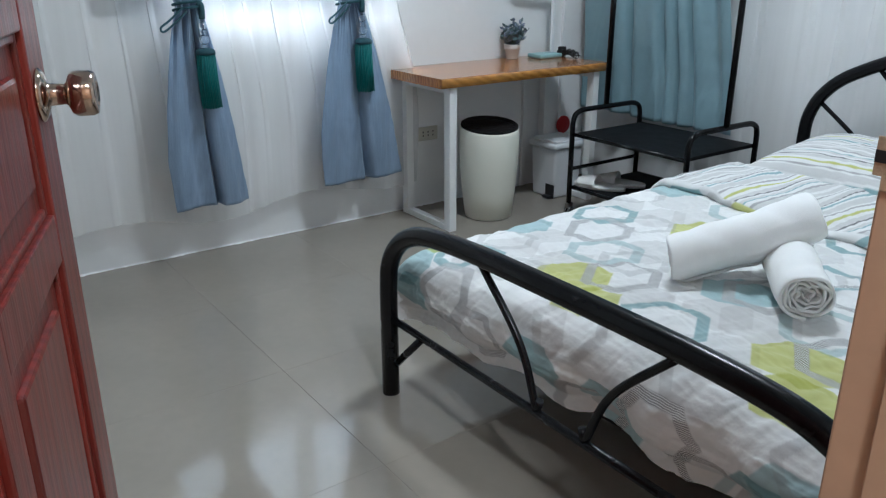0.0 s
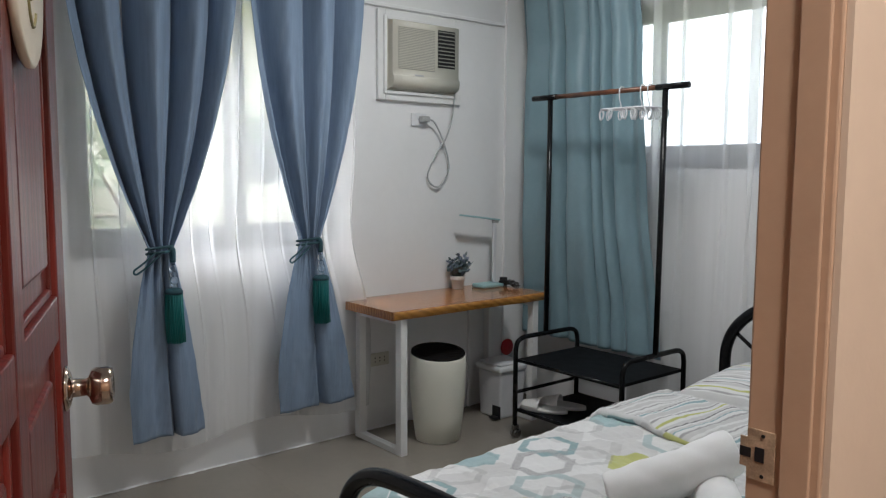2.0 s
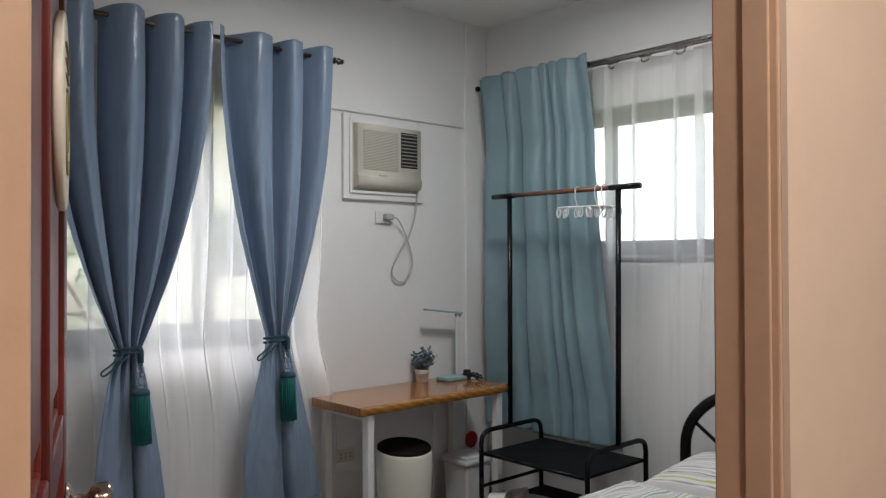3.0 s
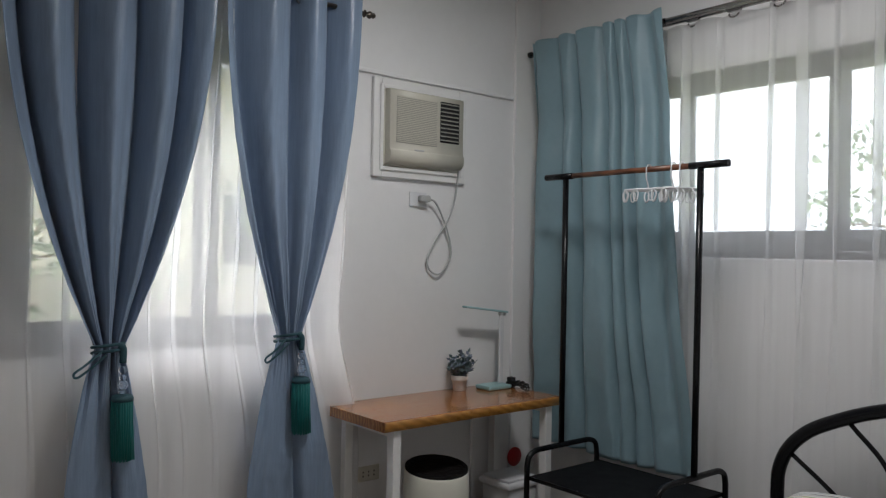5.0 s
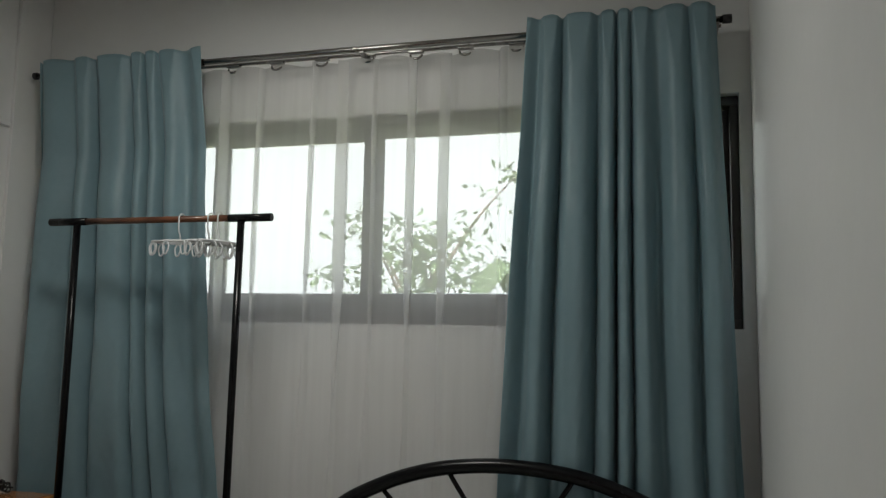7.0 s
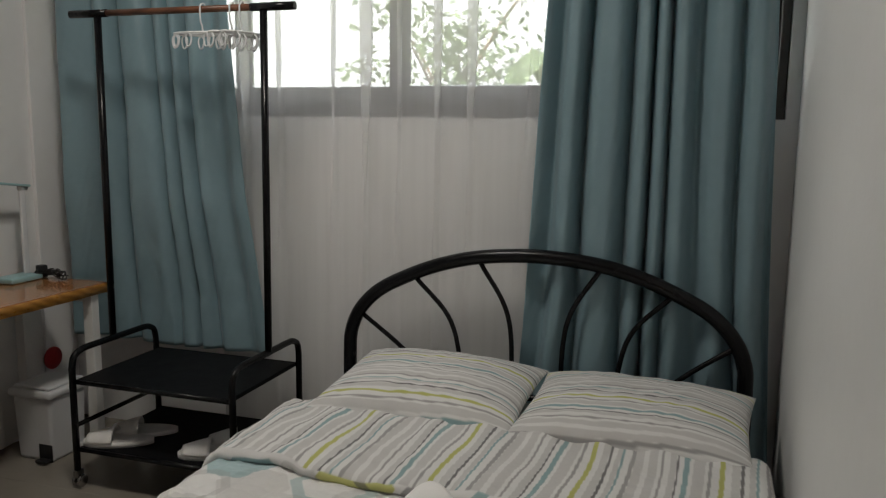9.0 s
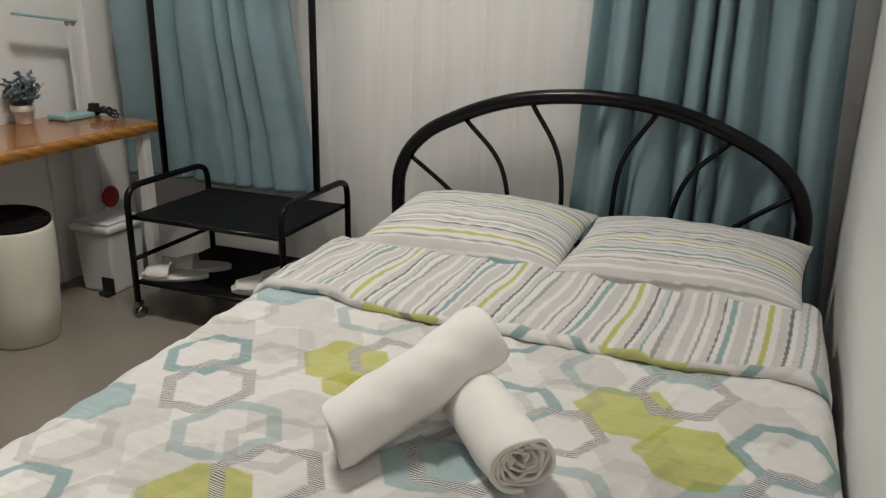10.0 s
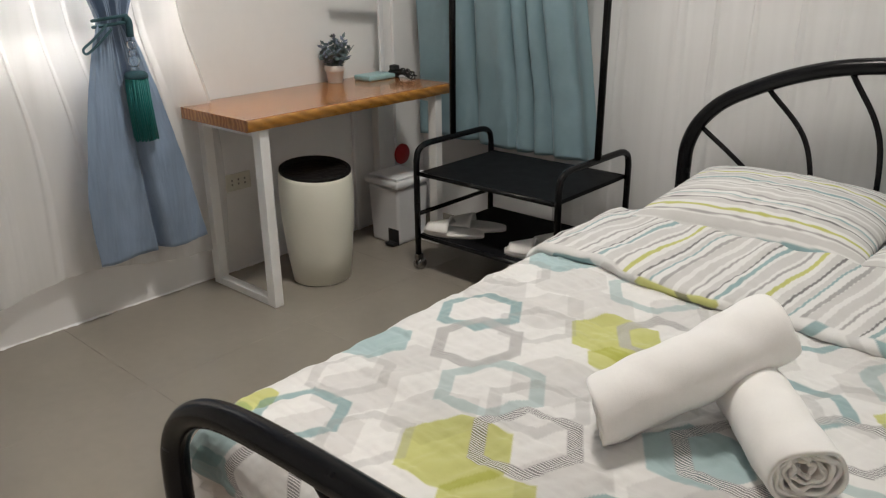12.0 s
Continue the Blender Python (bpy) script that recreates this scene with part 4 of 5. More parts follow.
def clip_hanger(x0, turn, drop, length, clips):
    h = thing("clip_hanger", (x0, -0.385, 1.772), "white plastic clip hanger hooked over the rail", "hanger", "clip hangers")
    m = pose(x0, -0.385, 1.757, 0, 0, turn)
    hook = [(0.019 * math.cos(a), 0, 0.019 * math.sin(a)) for a in np.linspace(-0.5, math.pi, 10)] + [(-0.018, 0, -0.04), (-0.008, 0, -0.06), (-0.003, 0, -drop)]
    part("hook", T([pose(x0, -0.385, 1.757, 0, 0, 90) @ Vector(p) for p in smooth_path(hook, 3)], 0.003, 6), WHITE_PLASTIC, h)
    ring = [m @ Vector((length / 2 * math.cos(a), 0.05 * math.sin(a), -drop)) for a in np.linspace(0, 2 * math.pi, 24)]
    part("frame", T(ring, 0.0045, 6, False), WHITE_PLASTIC, h)
    part("crossbar", T([m @ Vector((-length / 2, 0, -drop)), m @ Vector((length / 2, 0, -drop))], 0.0045, 6), WHITE_PLASTIC, h)
    for k in range(clips):
        a = 2 * math.pi * k / clips
        c = m @ Vector((length / 2 * math.cos(a), 0.05 * math.sin(a), -drop))
        part("clip", T(smooth_path([c, c + Vector((0.012, 0, -0.018)), c + Vector((0.004, 0, -0.045)), c + Vector((-0.007, 0, -0.045)), c + Vector((-0.012, 0, -0.018)), c], 3), 0.0032, 6), WHITE_PLASTIC, h)


clip_hanger(1.015, 8, 0.085, 0.22, 10)
clip_hanger(1.135, 75, 0.09, 0.2, 8)
clip_hanger(1.175, 80, 0.09, 0.2, 8)

# ---- bed ----
bed = thing("bed", (2.21, -1.23, 0), "black tubular metal double bed with arched headboard", "bed")
BC, BL, BR = 2.215, 1.512, 2.918


def arch(y, top):
    """Half of the arch on each side of the middle, as (distance from middle, height)."""
    half = [(0.706, 0.0), (0.706, 0.50), (0.70, 0.585), (0.665, 0.67), (0.595, 0.745), (0.50, 0.80), (0.36, 0.858), (0.20, 0.897), (0.0, 0.912)]
    left = [(BC - 0.012 - d, y, z) for d, z in half]
    right = [(BC - 0.012 + d, y, z) for d, z in half[-2::-1]]
    return [left[0], left[1]] + smooth_path(left[1:] + right[:-1], 6)[1:] + [right[-1]]


YH, YFOOT = -0.205, -2.255
hb = part("headboard", T(arch(YH, 0.92), 0.0255, 16), BLACK, bed)
for d0, z0, d1, z1 in ((0.665, 0.655, 0.36, 0.40), (0.455, 0.81, 0.265, 0.40), (0.215, 0.885, 0.085, 0.40)):
    for sgn in (-1, 1):
        a, b = Vector((BC + sgn * d0, YH, z0)), Vector((BC + sgn * d1, YH, z1))
        mid = (a + b) / 2 + Vector((-sgn * 0.045, 0, 0.045)) * (0.2 if d0 > 0.6 else 1)
        part("spindle", T(smooth_path([a, mid, b], 8), 0.0088, 10), BLACK, hb)
part("lower_rail", T([(BL, YH, 0.40), (BR, YH, 0.40)], 0.012), BLACK, hb)
half = [(0.70, 0.0), (0.70, 0.33), (0.692, 0.40), (0.662, 0.457), (0.612, 0.502), (0.54, 0.533), (0.45, 0.548), (0.3, 0.556), (0.1, 0.558)]
FC = 2.21
pts = [(FC - d, YFOOT, z) for d, z in half]
pts = [pts[0]] + smooth_path(pts[1:] + [(FC + d, YFOOT, z) for d, z in half[:0:-1]], 6) + [(FC + 0.70, YFOOT, 0)]
fb = part("footboard", T(pts, 0.0255, 16), BLACK, bed)
part("lower_rail", T([(FC - 0.69, YFOOT, 0.245), (FC + 0.69, YFOOT, 0.245)], 0.0105), BLACK, fb)
for sgn in (-1, 1):
    part("brace", T([(FC + sgn * 0.665, YFOOT, 0.11), (FC + sgn * 0.535, YFOOT, 0.24)], 0.011), BLACK, fb)
    a, b = Vector((FC + sgn * 0.285, YFOOT, 0.54)), Vector((FC + sgn * 0.075, YFOOT, 0.25))
    part("spindle", T(smooth_path([a, a.lerp(b, 0.55) + Vector((-sgn * 0.03, 0, 0.012)), b], 8), 0.0095, 10), BLACK, fb)
    part("spindle", T(smooth_path([b, b + Vector((-sgn * 0.01, 0, 0.03))], 2), 0.0095, 10), BLACK, fb)
for x in (FC - 0.655, BR - 0.045):
    part("side_rail", B(x - 0.015, x + 0.015, YFOOT + 0.32, YH, 0.20, 0.25, bevel=0.003), BLACK, bed)
for k in range(9):
    y = -2.1 + 0.22 * k
    part("slat", B(FC - 0.66, BR - 0.045, y - 0.03, y + 0.03, 0.228, 0.244), BLACK_MATT, bed)
mt = thing("mattress", (2.21, -1.23, 0.25), "thick mattress mostly hidden under the bedding", "mattress")
part("body", B(1.535, 2.925, -2.15, -0.24, 0.251, 0.405, bevel=0.04, seg=4), MATTRESS, mt)

# bedding: colours of the printed hexagons
WHITE = np.array((0.76, 0.755, 0.745))
INKS = {"t": (0.265, 0.395, 0.415), "l": (0.42, 0.52, 0.525), "g": (0.42, 0.41, 0.41), "d": (0.27, 0.265, 0.27), "h": (0.22, 0.215, 0.22), "q": (0.50, 0.495, 0.49), "y": (0.52, 0.53, 0.16), "p": (0.60, 0.59, 0.58), "s": (0.36, 0.50, 0.52)}
HEXES = []


def hexes(kind, *rows):
    for row in rows:
        HEXES.append((kind, *row))


hexes("ps", (1.70, -1.24, 0.104), (1.66, -1.94, 0.095), (1.66, -1.79, 0.081), (2.31, -1.88, 0.09), (2.81, -1.36, 0.09), (2.62, -1.67, 0.1), (1.84, -1.92, 0.1))
hexes("ps", (2.44, -1.27, 0.102), (2.12, -1.62, 0.1), (1.84, -1.33, 0.09), (2.20, -1.30, 0.09), (2.42, -2.02, 0.09), (2.85, -1.85, 0.1), (1.58, -1.40, 0.09), (2.05, -2.22, 0.1))
hexes("ps", (1.75, -1.42, 0.1), (2.15, -1.95, 0.09), (2.40, -1.85, 0.1), (2.72, -1.62, 0.1), (2.60, -1.55, 0.09), (1.95, -1.68, 0.1), (2.35, -1.15, 0.1), (1.72, -2.10, 0.1), (2.75, -2.05, 0.1), (2.0, -1.22, 0.09))
hexes("ss", (1.53, -1.76, 0.085), (2.77, -1.68, 0.115), (2.27, -1.74, 0.10), (1.60, -1.12, 0.11), (1.50, -2.19, 0.10), (2.29, -2.36, 0.10), (2.72, -2.30, 0.1), (2.66, -1.18, 0.09))
hexes("ys", (1.94, -1.43, 0.112), (1.99, -1.53, 0.06), (1.95, -1.98, 0.112), (2.08, -2.06, 0.09), (2.56, -1.40, 0.112), (2.69, -1.52, 0.105), (2.54, -1.93, 0.105), (2.62, -2.06, 0.1), (1.52, -2.08, 0.05))
hexes("lr", (1.865, -1.775, 0.122), (1.89, -1.17, 0.122), (2.50, -1.75, 0.118), (2.50, -1.24, 0.12), (2.62, -2.46, 0.11))
hexes("dr", (1.725, -1.645, 0.112), (2.02, -1.37, 0.112), (2.66, -1.29, 0.115), (2.32, -1.70, 0.118), (2.42, -2.30, 0.11), (1.86, -2.33, 0.1))
hexes("hr", (2.03, -1.885, 0.112), (1.70, -2.24, 0.118), (2.60, -1.85, 0.118), (2.88, -1.60, 0.1), (2.45, -1.53, 0.1), (2.20, -2.42, 0.11), (2.53, -2.40, 0.09))
hexes("tr", (1.63, -1.52, 0.112), (1.64, -2.07, 0.108), (2.27, -2.02, 0.115), (2.86, -1.46, 0.112), (2.33, -1.45, 0.112), (2.24, -1.12, 0.11))
hexes("ts", (2.06, -2.32, 0.095), (1.545, -2.30, 0.08), (2.66, -2.36, 0.09))
hexes("qr", (1.60, -1.90, 0.1), (1.98, -1.78, 0.11), (2.19, -1.52, 0.105), (1.80, -2.05, 0.1), (2.42, -1.40, 0.1), (2.13, -2.17, 0.11), (2.47, -2.12, 0.11), (2.74, -1.78, 0.1), (1.78, -1.50, 0.1), (2.75, -2.20, 0.1), (1.56, -1.28, 0.1), (2.10, -1.16, 0.1))


def hex_print(x, y):
    """Colour of the duvet print at places on the flat cloth."""
    col = np.repeat(WHITE[None], len(x), 0)
    mask = np.zeros(len(x))
    for kind, cx, cy, r in HEXES:
        near = np.nonzero((abs(x - cx) < r * 1.1) & (abs(y - cy) < r * 1.1))[0]
        dx, dy = x[near] - cx, y[near] - cy
        c, s = math.cos(0.05), math.sin(0.05)
        dx, dy = c * dx + s * dy, c * dy - s * dx
        d = np.maximum(np.abs(dy), np.abs(dx) * 0.8660 + np.abs(dy) * 0.5) / (r * 0.866)
        cov = np.clip((1 - d) * r * 0.866 / 0.0025, 0, 1)
        if kind[1] == "r":
            cov = cov * np.clip((d - 0.70) * r * 0.866 / 0.0025, 0, 1)
        ink = np.array(INKS[kind[0]])
        if kind[0] in "hd":
            mask[near] = np.maximum(mask[near], cov)
        k = {"p": 0.7, "q": 0.6, "g": 0.85, "l": 0.85}.get(kind[0], 0.93)
        tint = col[near] / WHITE
        col[near] = col[near] * (1 - (cov * k)[:, None]) + ink[None] * (0.35 + 0.65 * tint) * (cov * k)[:, None]
    return np.concatenate([col, mask[:, None]], 1)


STRIPE = [(0.016, "p"), (0.006, "w"), (0.005, "g"), (0.010, "w"), (0.012, "p"), (0.004, "h"), (0.008, "w"), (0.010, "t"), (0.006, "w"), (0.020, "p"), (0.005, "w"), (0.006, "g"), (0.012, "w"), (0.009, "y"), (0.010, "w"), (0.014, "p"), (0.006, "h"), (0.007, "w"), (0.010, "p"), (0.005, "t"), (0.012, "w"), (0.008, "g"), (0.016, "p"), (0.009, "w")]
STRIPE = [(w * 1.5, k) for w, k in STRIPE]
PERIOD = sum(w for w, _ in STRIPE)


def stripe_print(p):
    """Colour of the striped cloth, p metres across the stripes."""
    q = np.mod(p, PERIOD)
    col = np.repeat(WHITE[None] * 0.97, len(p), 0)
    at = 0.0
    for w, k in STRIPE:
        if k != "w":
            cov = np.clip((q - at) / 0.001, 0, 1) * np.clip((at + w - q) / 0.001, 0, 1)
            ink = np.array(INKS[k]) * {"h": 0.75, "g": 0.85, "t": 1.0, "p": 0.97}.get(k, 0.95)
            col = col * (1 - cov[:, None]) + ink[None] * cov[:, None]
        at += w
    return col


ZT = 0.446
duvet = thing("duvet", (2.21, -1.6, 0.44), "white duvet printed with teal, grey and lime hexagons, turned back", "duvet")
S0, S1, V0, V1 = 1.30, 3.02, -0.80, -2.44


def over(p, edge, r):
    """How far a cloth coordinate past an edge runs outward and down round a soft shoulder."""
    a = np.clip(p - (edge - r), 0, None)
    q = np.clip(a / r, 0, np.pi / 2)
    out = np.where(a > 0, (edge - r) + r * np.sin(q), p)
    down = r * (1 - np.cos(q)) + np.clip(a - r * np.pi / 2, 0, None)
    return out, down


def duvet_shape(u, v):
    s, t = S0 + (S1 - S0) * u, V0 + (V1 - V0) * v
    xl, dl_ = over(-s, -1.464, 0.07)
    xr, dr = over(s, 2.955, 0.05)
    x = np.where(s < 2.2, -xl, xr)
    yf, df = over(-t, 2.215, 0.115)
    y = -yf
    down = np.sqrt((np.where(s < 2.2, dl_, dr)) ** 2 + df ** 2)
    flat = np.exp(-down / 0.05)
    z = ZT - down * (0.9 + 0.1 * flat) + (0.008 * ripple(s * 0.6, t * 0.6) + 0.005 * ripple(s * 1.6, t * 1.3, 2) + 0.004 * np.abs(ripple(s * 0.9 + 3, t * 2.1, 6)) ** 2 + 0.0022 * ripple(s * 3.7, t * 2.9, 3)) * (0.6 + 0.4 * flat)
    z = z - 0.013 * np.exp(-((s - 1.5) / 0.12) ** 2) + 0.012 * np.sin(s * 5) * np.sin(t * 4) * flat
    z = z + (0.035 * np.clip((s - 1.58) / 0.3, 0, 1) + 0.013 * np.sin(s * 17 + 1.2 * np.sin(s * 6))) * np.clip((df - 0.06) / 0.16, 0, 1)
    side = np.clip(df / 0.12, 0, 1)
    y = y - side * (0.012 * np.sin(s * 14 + 2 * np.sin(s * 5)) - 0.004) + (0.005 * ripple(s * 1.2, z * 1.5, 1) + 0.004 * np.abs(ripple(s * 2.2 + 1, z * 2.5, 4))) * side + 0.055 * np.clip((df - 0.13) / 0.1, 0, 1) ** 2
    x = x - np.clip(dl_ / 0.12, 0, 1) * (0.014 * np.sin(t * 15 + 1.5 * np.sin(t * 4))) * (s < 2.2)
    return np.minimum(x, 3.03 + 0.0415 * y - 0.012), np.maximum(y, -2.234), np.maximum(z, 0.19)


sheet("cover", duvet_shape, 500, 480, DUVET, duvet, colors=lambda u, v: hex_print(S0 + (S1 - S0) * u, V0 + (V1 - V0) * v))


def fold_shape(u, v):
    """The turned-back end: up from the duvet, over a soft roll and back towards the pillows."""
    s = 1.345 + (3.0 - 1.345) * u
    xl, dl_ = over(-s, -1.462, 0.07)
    xr, dr = over(s, 2.952, 0.05)
    x = np.where(s < 2.2, -xl, xr)
    down = np.where(s < 2.2, dl_, dr) ** 1.0
    edge = -1.105 - 0.05 * (s - 1.5) / 1.4 + 0.012 * np.sin(s * 9) + 0.006 * np.sin(s * 23)
    p = v * 0.52
    roll = 0.026
    a = np.clip(p / roll, 0, np.pi)
    y = edge + roll - roll * np.sin(a) * 1.0 - roll + np.clip(p - roll * np.pi, 0, None) + roll * 0
    z = ZT - 0.013 * np.exp(-((s - 1.5) / 0.12) ** 2) + 0.012 * np.sin(s * 5) * np.sin(y * 4) - 0.006 + roll * (1 - np.cos(a)) * 0.7 + 0.012 * np.clip((p - 0.1) / 0.35, 0, 1)
    z = z + (0.006 * ripple(s * 1.2, y * 0.8, 4) + 0.004 * np.sin(s * 38 + 3 * np.sin(y * 8))) * np.clip(p / 0.05, 0, 1) - down
    return np.minimum(x, 3.03 + 0.0415 * y - 0.01), y, z


def fold_colors(u, v):
    s, p = 1.345 + (3.0 - 1.345) * u, v * 0.52
    a = stripe_print(s + 0.004 * np.sin(p * 11 + s * 3) + 0.006 * np.sin(p * 5 + s * 9) - 0.08 * p + 0.10)
    b = hex_print(s, -1.47 + p * 1.0 + 0 * s)[:, :3]
    k = np.clip((p - 0.066 - 0.012 * np.sin(s * 9)) / 0.003, 0, 1)[:, None]
    return b * (1 - k) + a * k


sheet("turned_back_end", fold_shape, 520, 120, STRIPES, duvet, "striped lining in white, grey, teal and lime", fold_colors)


def pillow(cx, cy, w, d, h, tilt, turn, offset, group):
    p = thing("pillow", (cx, cy, 0.5), "plump pillow in white, grey, teal and lime stripes", "pillow", group)
    m = pose(cx, cy, 0.50, tilt, 0, turn)
    r3, tr = np.array(m.to_3x3()), np.array(m.translation)

    def f(u, v):
        a, b = np.clip(2 * u - 1, -1, 1), 4 * v
        top = b <= 2
        c = np.where(top, b - 1, 3 - b)
        k = 1 - 0.05 * (1 - np.abs(c) ** 2) * np.abs(a) ** 3
        e = (np.clip(1 - np.abs(a) ** 2.6, 0, 1) * np.clip(1 - np.abs(c) ** 2.6, 0, 1)) ** 0.55
        x, y = a * w / 2 * (1 - 0.05 * (1 - c ** 2)), c * d / 2 * (1 - 0.07 * (1 - a ** 2))
        z = np.where(top, 1, -0.75) * h / 2 * e
        z = z + 0.005 * ripple(x * 1.3 + offset, y * 1.3, 5) * e
        q = r3 @ np.stack([x, y, z], 0) + tr[:, None]
        return q[0], q[1], q[2]

    def c(u, v):
        b = 4 * v
        y = np.where(b <= 2, b - 1, 3 - b) * d / 2
        return stripe_print(1.3 * y + offset + 0.01 * np.sin(u * 5 + offset))

    sheet("cover", f, 120, 260, STRIPES, p, colors=c)


pillow(1.93, -0.51, 0.67, 0.50, 0.178, 6.5, -2, 0.085, "pillows")
pillow(2.585, -0.54, 0.67, 0.50, 0.165, 5, -4, 0.27, "pillows")


def towel(a, b, r, taper, sag, skew, deep, label, spin):
    """A rolled towel: a closed roll with a spiral of cloth at each end."""
    a, b = Vector(a), Vector(b)
    t = thing("rolled_towel", tuple((a + b) / 2 - Vector((0, 0, r))), label, "towel", "rolled towels")
    d = (b - a).normalized()
    up = Vector((0, 0, 1))
    side = d.cross(up).normalized()
    up = side.cross(d)
    ln = (b - a).length

    def f(u, v):
        ang = 2 * np.pi * 5.2 * u + spin
        end = np.clip((np.abs(v - 0.5) - 0.36) / 0.14, 0, 1)
        crush = end * (1 - u) ** 1.2
        rad = r * (0.10 + 0.90 * u ** 0.85)
        rad = rad * (1 + crush * (0.28 * np.sin(3 * ang + 1.3 * spin) + 0.22 * np.sin(5.3 * ang + 2)))
        rad = rad * (1 + taper * (v - 0.5)) * (1 - 0.05 * end ** 5)
        inset = 0.004 + deep * (1 - u) ** 0.8 + 0.006 * np.sin(0.9 * ang + spin) + 0.004 * np.sin(2.7 * ang)
        along = v * ln + np.where(v < 0.5, 1, -1) * inset * end ** 2
        c, s = rad * np.cos(ang), rad * np.sin(ang)
        s = np.where(s < 0, 0.88, 0.97) * s
        along = along - skew * c * np.clip(1 - v / 0.4, 0, 1)
        c = c * (1 + 0.03 * np.sin(v * 7 + ang) * np.sin(v * 4 + spin))
        s = s + 0.0022 * np.sin(v * 11 + ang * 2) + 0.0014 * np.sin(v * 27 + ang * 3) - sag * np.sin(np.pi * v)
        return tuple(a[k] + d[k] * along + side[k] * c + up[k] * s for k in range(3))

    sheet("cloth", f, 420, 64, TOWEL, t, thick=0.007)
    bm = T([a + d * 0.05, b - d * 0.05], r * 0.72, 20)
    part("core", bm, TOWEL, t)


towel((2.452, -1.765, 0.508), (2.225, -1.50, 0.508), 0.062, 0.05, 0.0, 0.0, 0.03, "white terry towel rolled up, lying on the duvet", -27.9)
towel((2.118, -1.815, 0.510), (2.282, -1.490, 0.594), 0.068, 0.14, 0.006, 0.42, 0.008, "white terry towel rolled up, resting across another", -27.6)

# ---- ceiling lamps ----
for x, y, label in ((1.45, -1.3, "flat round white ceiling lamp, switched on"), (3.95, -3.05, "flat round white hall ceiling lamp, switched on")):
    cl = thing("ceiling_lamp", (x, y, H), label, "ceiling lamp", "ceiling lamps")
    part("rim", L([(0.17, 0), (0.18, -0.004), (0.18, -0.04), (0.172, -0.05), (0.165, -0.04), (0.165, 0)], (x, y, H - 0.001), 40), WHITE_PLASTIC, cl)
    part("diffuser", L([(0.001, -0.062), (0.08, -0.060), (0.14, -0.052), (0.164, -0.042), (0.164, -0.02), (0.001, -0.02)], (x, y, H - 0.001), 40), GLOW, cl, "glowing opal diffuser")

# ---- outside ----
structure("ground", B(-400, 400, -400, 400, -0.35, -0.25), GRASS, "bare ground with weeds outside the house", "ground")
bm = bmesh.new()  # glowing ring far off all round, added to brighten the windows like overcast sky
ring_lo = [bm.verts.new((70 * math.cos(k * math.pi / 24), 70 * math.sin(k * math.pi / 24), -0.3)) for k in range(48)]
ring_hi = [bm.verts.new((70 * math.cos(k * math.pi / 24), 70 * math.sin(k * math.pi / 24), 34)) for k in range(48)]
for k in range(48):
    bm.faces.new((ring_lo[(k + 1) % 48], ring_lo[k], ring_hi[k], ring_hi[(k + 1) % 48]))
structure("backdrop", bm, SKY_GLOW, "glowing white ring added in place of bright overcast sky", "backdrop")
structure("garden_wall", B(-3.3, -3.15, -9, 6, -0.25, 1.25), CONCRETE, "low beige concrete boundary wall", "wall")
nb = thing("neighbour_house", (-7, 0.6, -0.25), "pale beige house beyond the garden wall", "house", kind="")
part("wall", B(-9, -5.4, -3.2, 4.5, -0.25, 3.3), STUCCO, nb)
rf = bmesh.new()
box(rf, -9.4, -4.9, -3.7, 5.0, 3.3, 3.42)
part("roof", rf, ROOF, nb)
part("window", B(-5.41, -5.36, 0.6, 1.8, 0.9, 2.0), FRAME, nb)


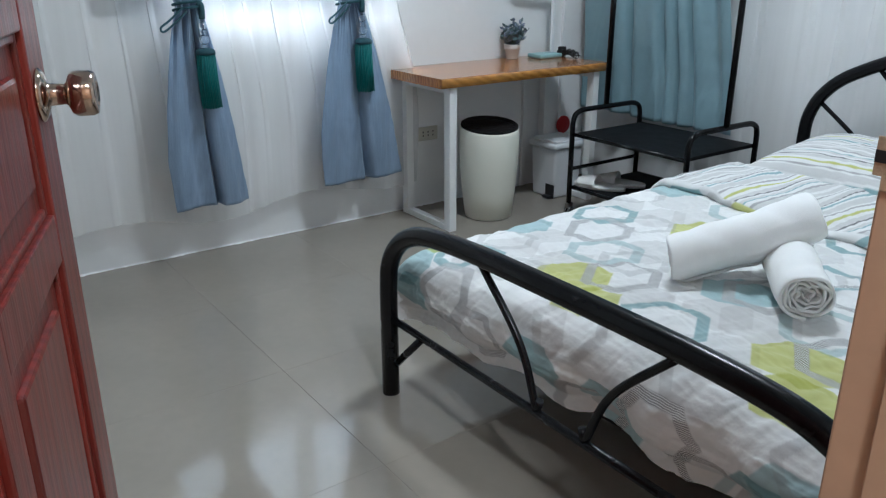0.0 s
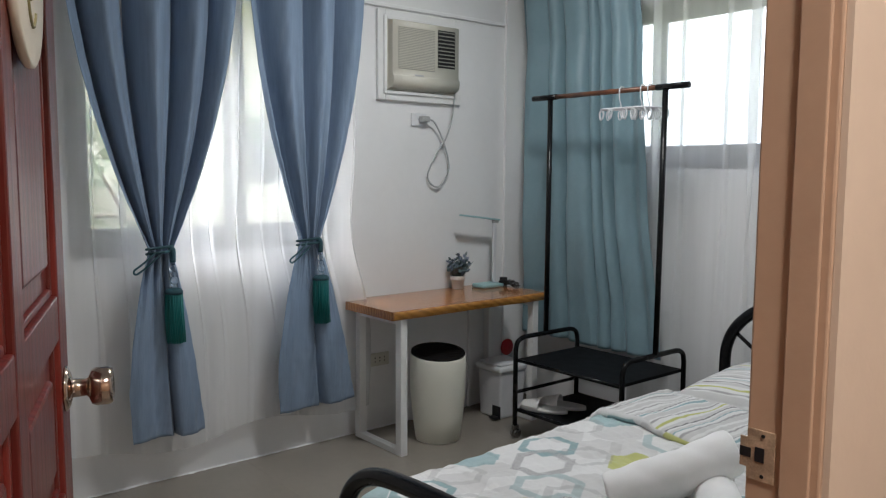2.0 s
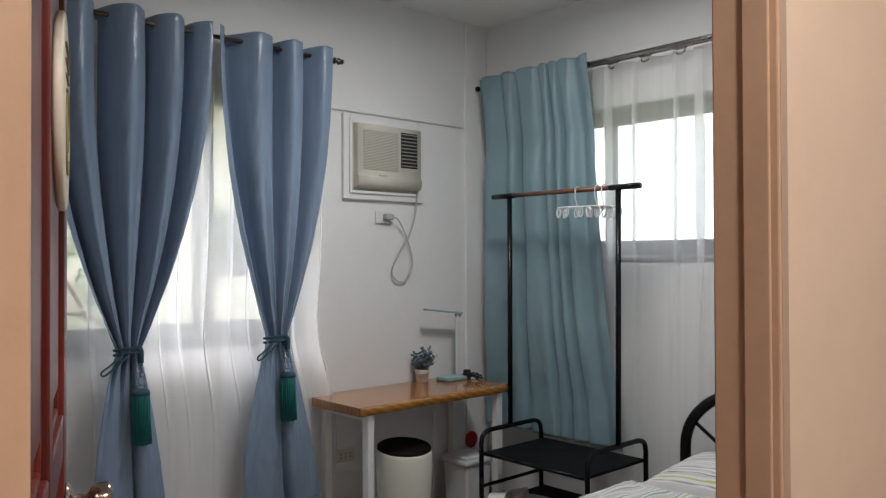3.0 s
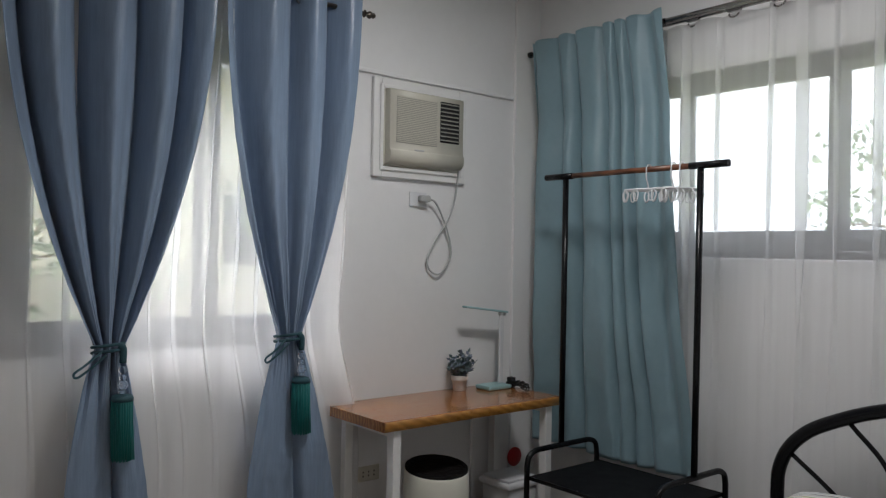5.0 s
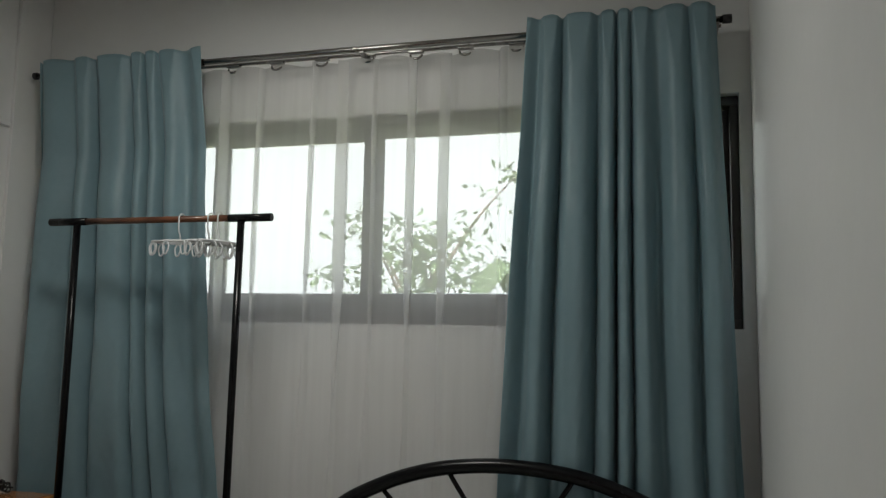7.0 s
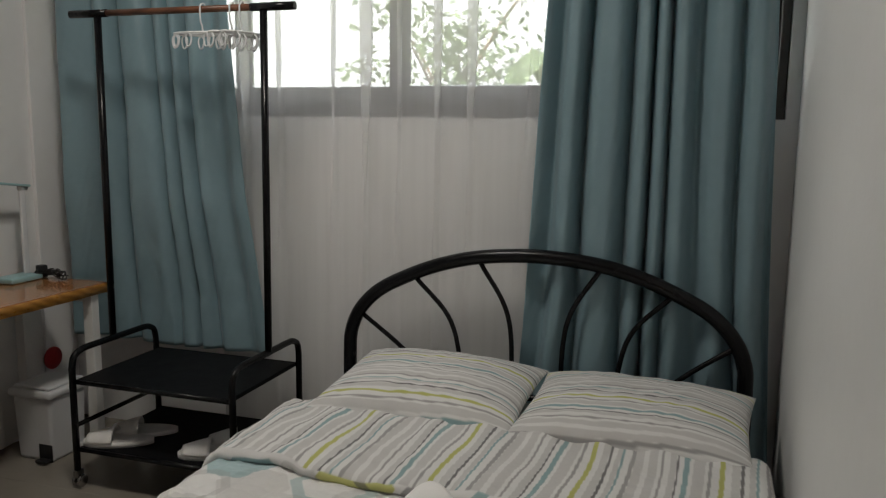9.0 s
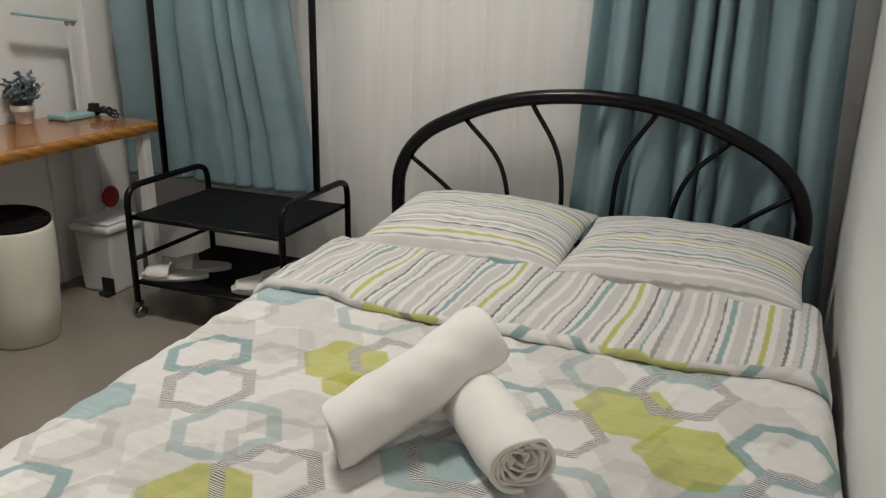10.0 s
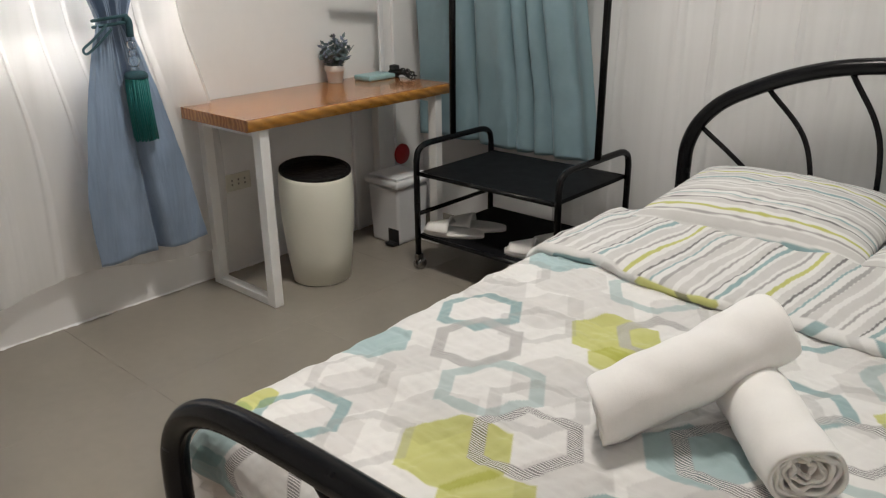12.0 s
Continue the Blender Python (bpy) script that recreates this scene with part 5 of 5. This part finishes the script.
def tree(x, y, height, spread, seed, leaves, label, size=1.0):
    t = thing("tree", (x, y, -0.25), label, "tree", "garden trees")
    r = random.Random(seed)
    tips = []
    trunk = bmesh.new()
    lean = Vector((r.uniform(-0.2, 0.2), r.uniform(-0.2, 0.2), 1))
    path = [Vector((x, y, -0.25)) + lean * height * 0.6 * k / 5 + Vector((r.uniform(-0.05, 0.05), r.uniform(-0.05, 0.05), 0)) * k for k in range(6)]
    tube(trunk, smooth_path(path, 4), lambda q: 0.07 * (1 - 0.6 * q), 9)
    for k in range(14):
        base = path[2 + k % 4]
        a = r.uniform(0, 6.28)
        end = base + Vector((math.cos(a) * spread * r.uniform(0.4, 1), math.sin(a) * spread * r.uniform(0.4, 1), height * r.uniform(0.05, 0.45)))
        mid = base.lerp(end, 0.5) + Vector((0, 0, 0.12))
        tube(trunk, smooth_path([base, mid, end], 4), lambda q: 0.028 * (1 - 0.8 * q), 6)
        tips += [base.lerp(end, q) for q in (0.45, 0.7, 1.0)] + [end + Vector((r.uniform(-0.3, 0.3), r.uniform(-0.3, 0.3), r.uniform(-0.2, 0.3))) for _ in range(3)]
    part("trunk", trunk, BARK, t)
    crown = bmesh.new()
    for k in range(leaves):
        c = r.choice(tips) + Vector((r.gauss(0, 0.16), r.gauss(0, 0.16), r.gauss(0, 0.13)))
        n = Vector((r.uniform(-1, 1), r.uniform(-1, 1), r.uniform(-0.9, 0.3))).normalized()
        s = n.orthogonal().normalized()
        s = (s * math.cos(k) + n.cross(s) * math.sin(k)) * r.uniform(0.015, 0.028) * size
        ln = r.uniform(0.07, 0.13) * size
        v = [crown.verts.new(p) for p in (c, c + n * ln * 0.45 + s, c + n * ln, c + n * ln * 0.45 - s)]
        crown.faces.new(v)
    part("crown", crown, FOLIAGE, t)


tree(-2.1, -2.55, 3.4, 1.0, 4, 850, "leafy garden tree outside the curtained window")
tree(-2.4, -1.45, 3.0, 0.9, 5, 750, "leafy garden tree beside the boundary wall")
tree(3.6, 9.5, 4.8, 1.7, 6, 1100, "broad leafy garden tree behind the bedroom", 1.5)
tree(0.2, 6.5, 3.6, 1.4, 7, 1500, "leafy tree at the back of the garden", 1.3)


def banana(x, y, seed):
    t = thing("banana_plant", (x, y, -0.25), "banana plant with long arching split leaves", "plant", "banana plants")
    r = random.Random(seed)
    part("stem", T([(x, y, -0.25), (x, y, 1.2)], lambda q: 0.09 - 0.04 * q, 10), FOLIAGE, t)
    for k in range(8):
        a = k * 0.8 + r.uniform(-0.2, 0.2)
        ln = r.uniform(1.0, 1.5)
        rise = r.uniform(0.4, 0.9)

        def f(u, v, a=a, ln=ln, rise=rise):
            w = 0.17 * np.sin(np.pi * np.clip(v, 0.02, 1)) ** 0.6 * (2 * u - 1)
            out = ln * v * (1 - 0.25 * v)
            z = 1.15 + rise * np.sin(v * 2.2) - 0.4 * v * v - np.abs(w) * 0.5 + 0.01 * np.sin(v * 90)
            return x + np.cos(a) * out - np.sin(a) * w, y + np.sin(a) * out + np.cos(a) * w, z

        sheet("leaf", f, 7, 26, FOLIAGE, t)


banana(2.05, 2.6, 1)
banana(3.2, 3.4, 2)

# ---- floor of large glossy tiles ----
floor = structure("floor", B(-0.15, 5.2, -5.2, 0.15, -0.2, -0.004), GROUT, "grey glossy tiled floor with fine joints", "floor")
TS = 0.60
for ix in range(-4, 6):
    for iy in range(-5, 5):
        x0, y0 = 1.806 + TS * ix, -2.46 + TS * iy
        x1, y1 = min(x0 + TS - 0.0007, 5.05), min(y0 + TS - 0.0007, 0.0)
        x0, y0 = max(x0, 0.0), max(y0, -5.05)
        if x1 - x0 < 0.03 or y1 - y0 < 0.03:
            continue
        part("tile", B(x0, x1, y0, y1, -0.0039, 0.0, bevel=0.0002, seg=1), TILE, floor)
